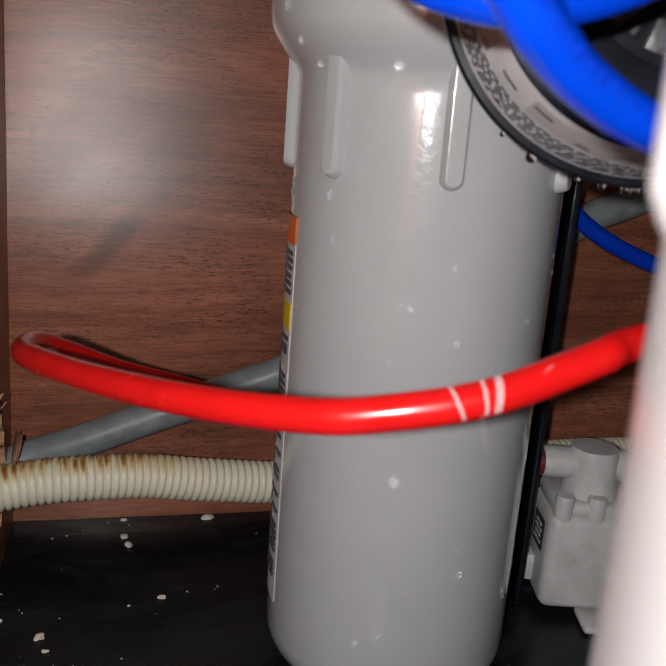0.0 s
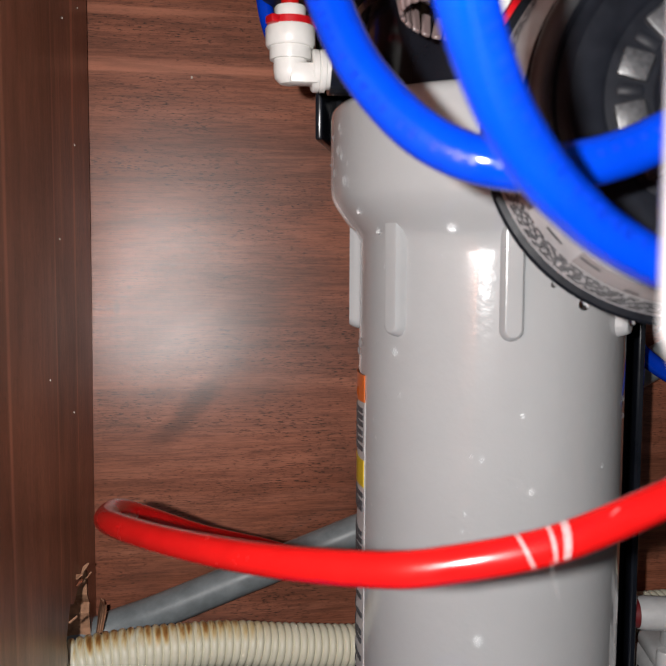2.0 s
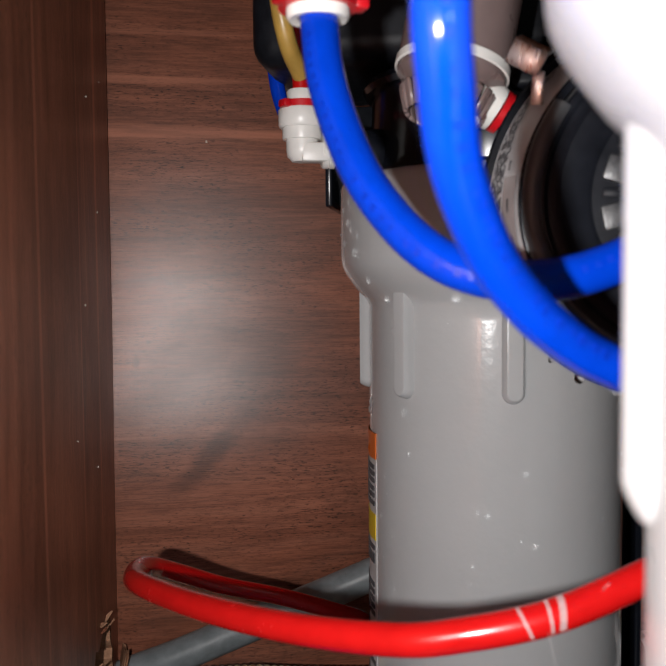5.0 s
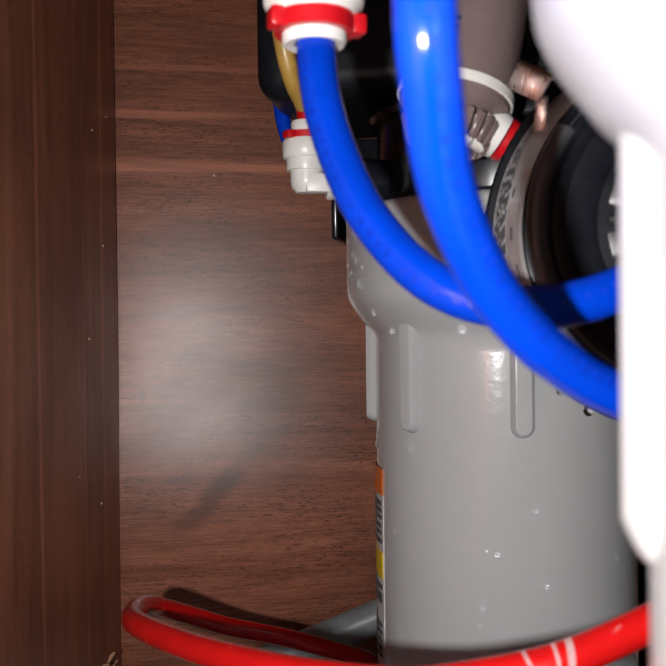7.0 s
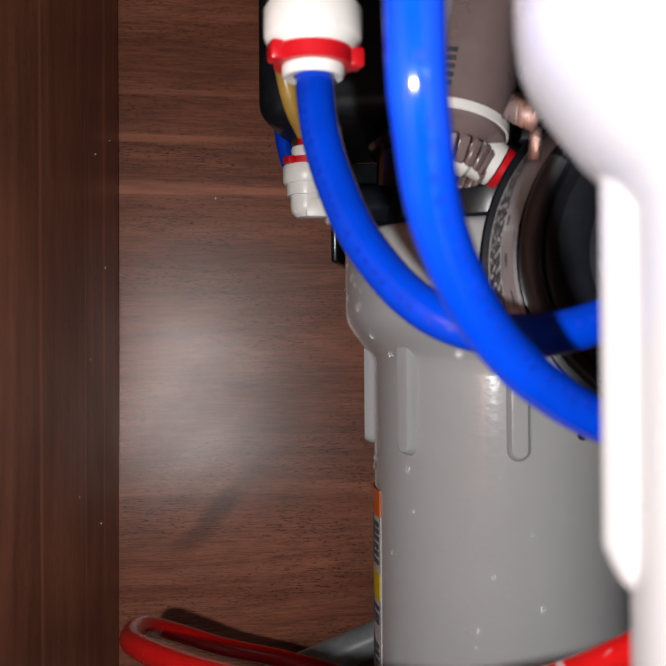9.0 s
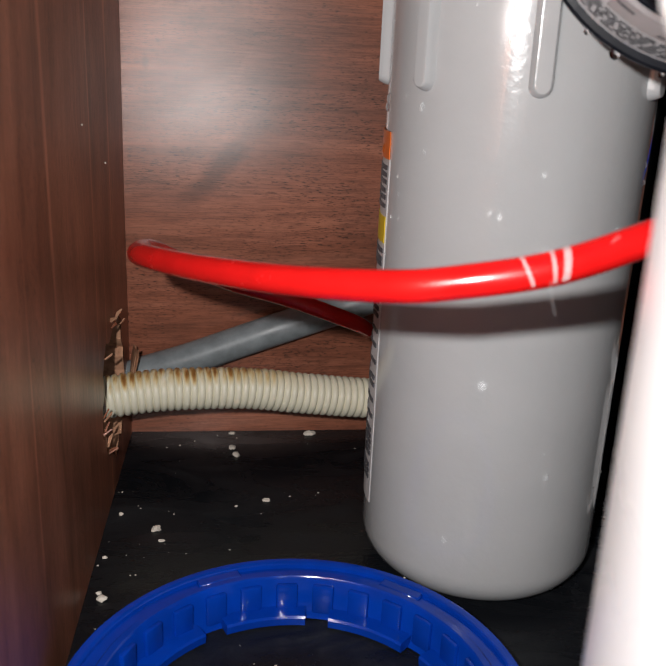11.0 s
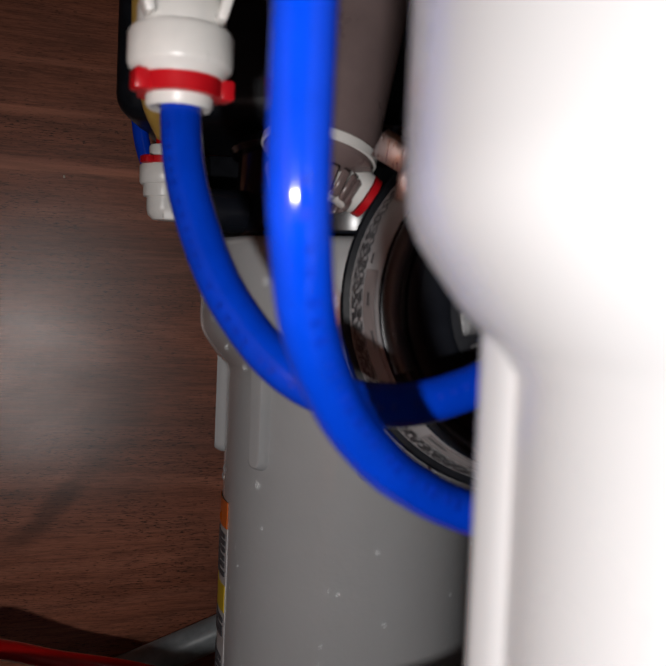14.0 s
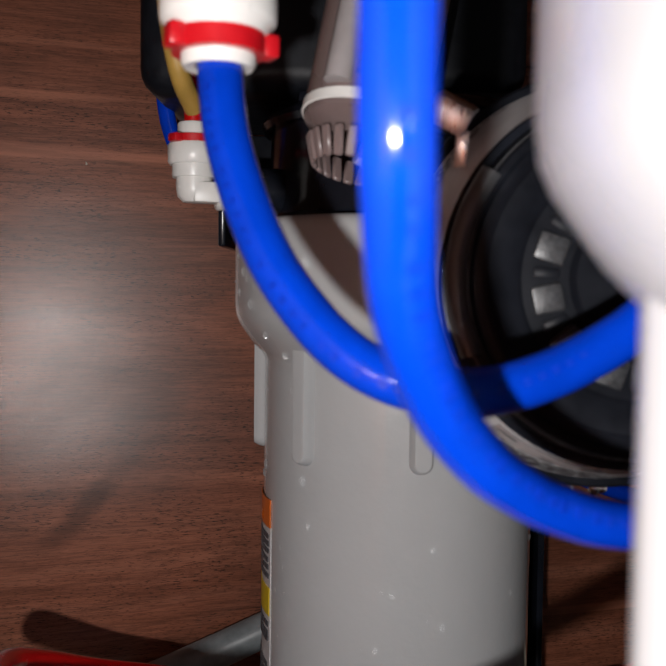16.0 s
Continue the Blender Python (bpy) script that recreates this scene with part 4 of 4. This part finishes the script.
for a, z, s in ((-32, 0.222, 0.0016), (-20, 0.092, 0.0017), (-80, 0.248, 0.0014), (-84, 0.241, 0.0012), (-74, 0.2375, 0.0015), (-70, 0.228, 0.0013), (-66, 0.2215, 0.0014), (-86, 0.253, 0.0009), (-72, 0.243, 0.0008), (-88, 0.183, 0.0016), (-91, 0.180, 0.0014), (-91, 0.1655, 0.0018), (-90, 0.149, 0.0014), (-91, 0.105, 0.0016), (-92, 0.074, 0.0018), (-90, 0.060, 0.0013), (-92, 0.056, 0.0016), (-91, 0.050, 0.0014), (-92, 0.046, 0.0013), (-58, 0.182, 0.0013), (-5, 0.164, 0.0009), (-72, 0.158, 0.0006), (-70, 0.152, 0.0006), (-76, 0.143, 0.0006), (-55, 0.168, 0.0008), (-20, 0.150, 0.0009), (-24, 0.151, 0.0006), (52, 0.166, 0.0009), (54, 0.160, 0.0009), (-26, 0.1325, 0.0008), (-27, 0.127, 0.0006), (48, 0.045, 0.0009), (47, 0.040, 0.0008), (-30, 0.030, 0.0011), (-34, 0.256, 0.0016), (-48, 0.250, 0.0014), (-89, 0.0385, 0.0013), (-93, 0.0645, 0.0015), (-90, 0.068, 0.0011), (-92, 0.081, 0.0012), (-91, 0.088, 0.0014), (-90, 0.094, 0.0011), (-92, 0.099, 0.0012), (-91, 0.112, 0.0013), (-90, 0.118, 0.0011), (-62, 0.2155, 0.0012), (-64, 0.210, 0.0013), (-79, 0.2555, 0.0011), (-77, 0.2455, 0.0010), (-12, 0.113, 0.0011), (-8, 0.1215, 0.0010), (12, 0.058, 0.0013), (-1, 0.140, 0.0010), (33, 0.146, 0.0008)):
    drop(a, z, s)
_rng = random.Random(21)
for k in range(70):
    z = _rng.uniform(0.03, 0.255)
    a = _rng.choice((_rng.uniform(-95, -60), _rng.uniform(-95, 70)))
    drop(a, z, _rng.uniform(0.0002, 0.00055))
# drops hanging under the pump's rear ring
for a, s in ((118, 0.0014), (104, 0.0008), (97, 0.0010), (90, 0.0016), (88, 0.0012), (128, 0.0007)):
    p = AXIS @ Vector(((R_P + 0.0022) * math.cos(radians(a)), (R_P + 0.0022) * math.sin(radians(a)), 0.043))
    ob = new("water_drop", drop_mesh)
    ob.matrix_world = Matrix.Translation(p) @ Matrix.Diagonal((s, s * 1.4, s * 1.1, 1))
    ob.visible_shadow = False
    tagged(ob, "clear water drop hanging under the black pump", "water drop", "drops under the pump")
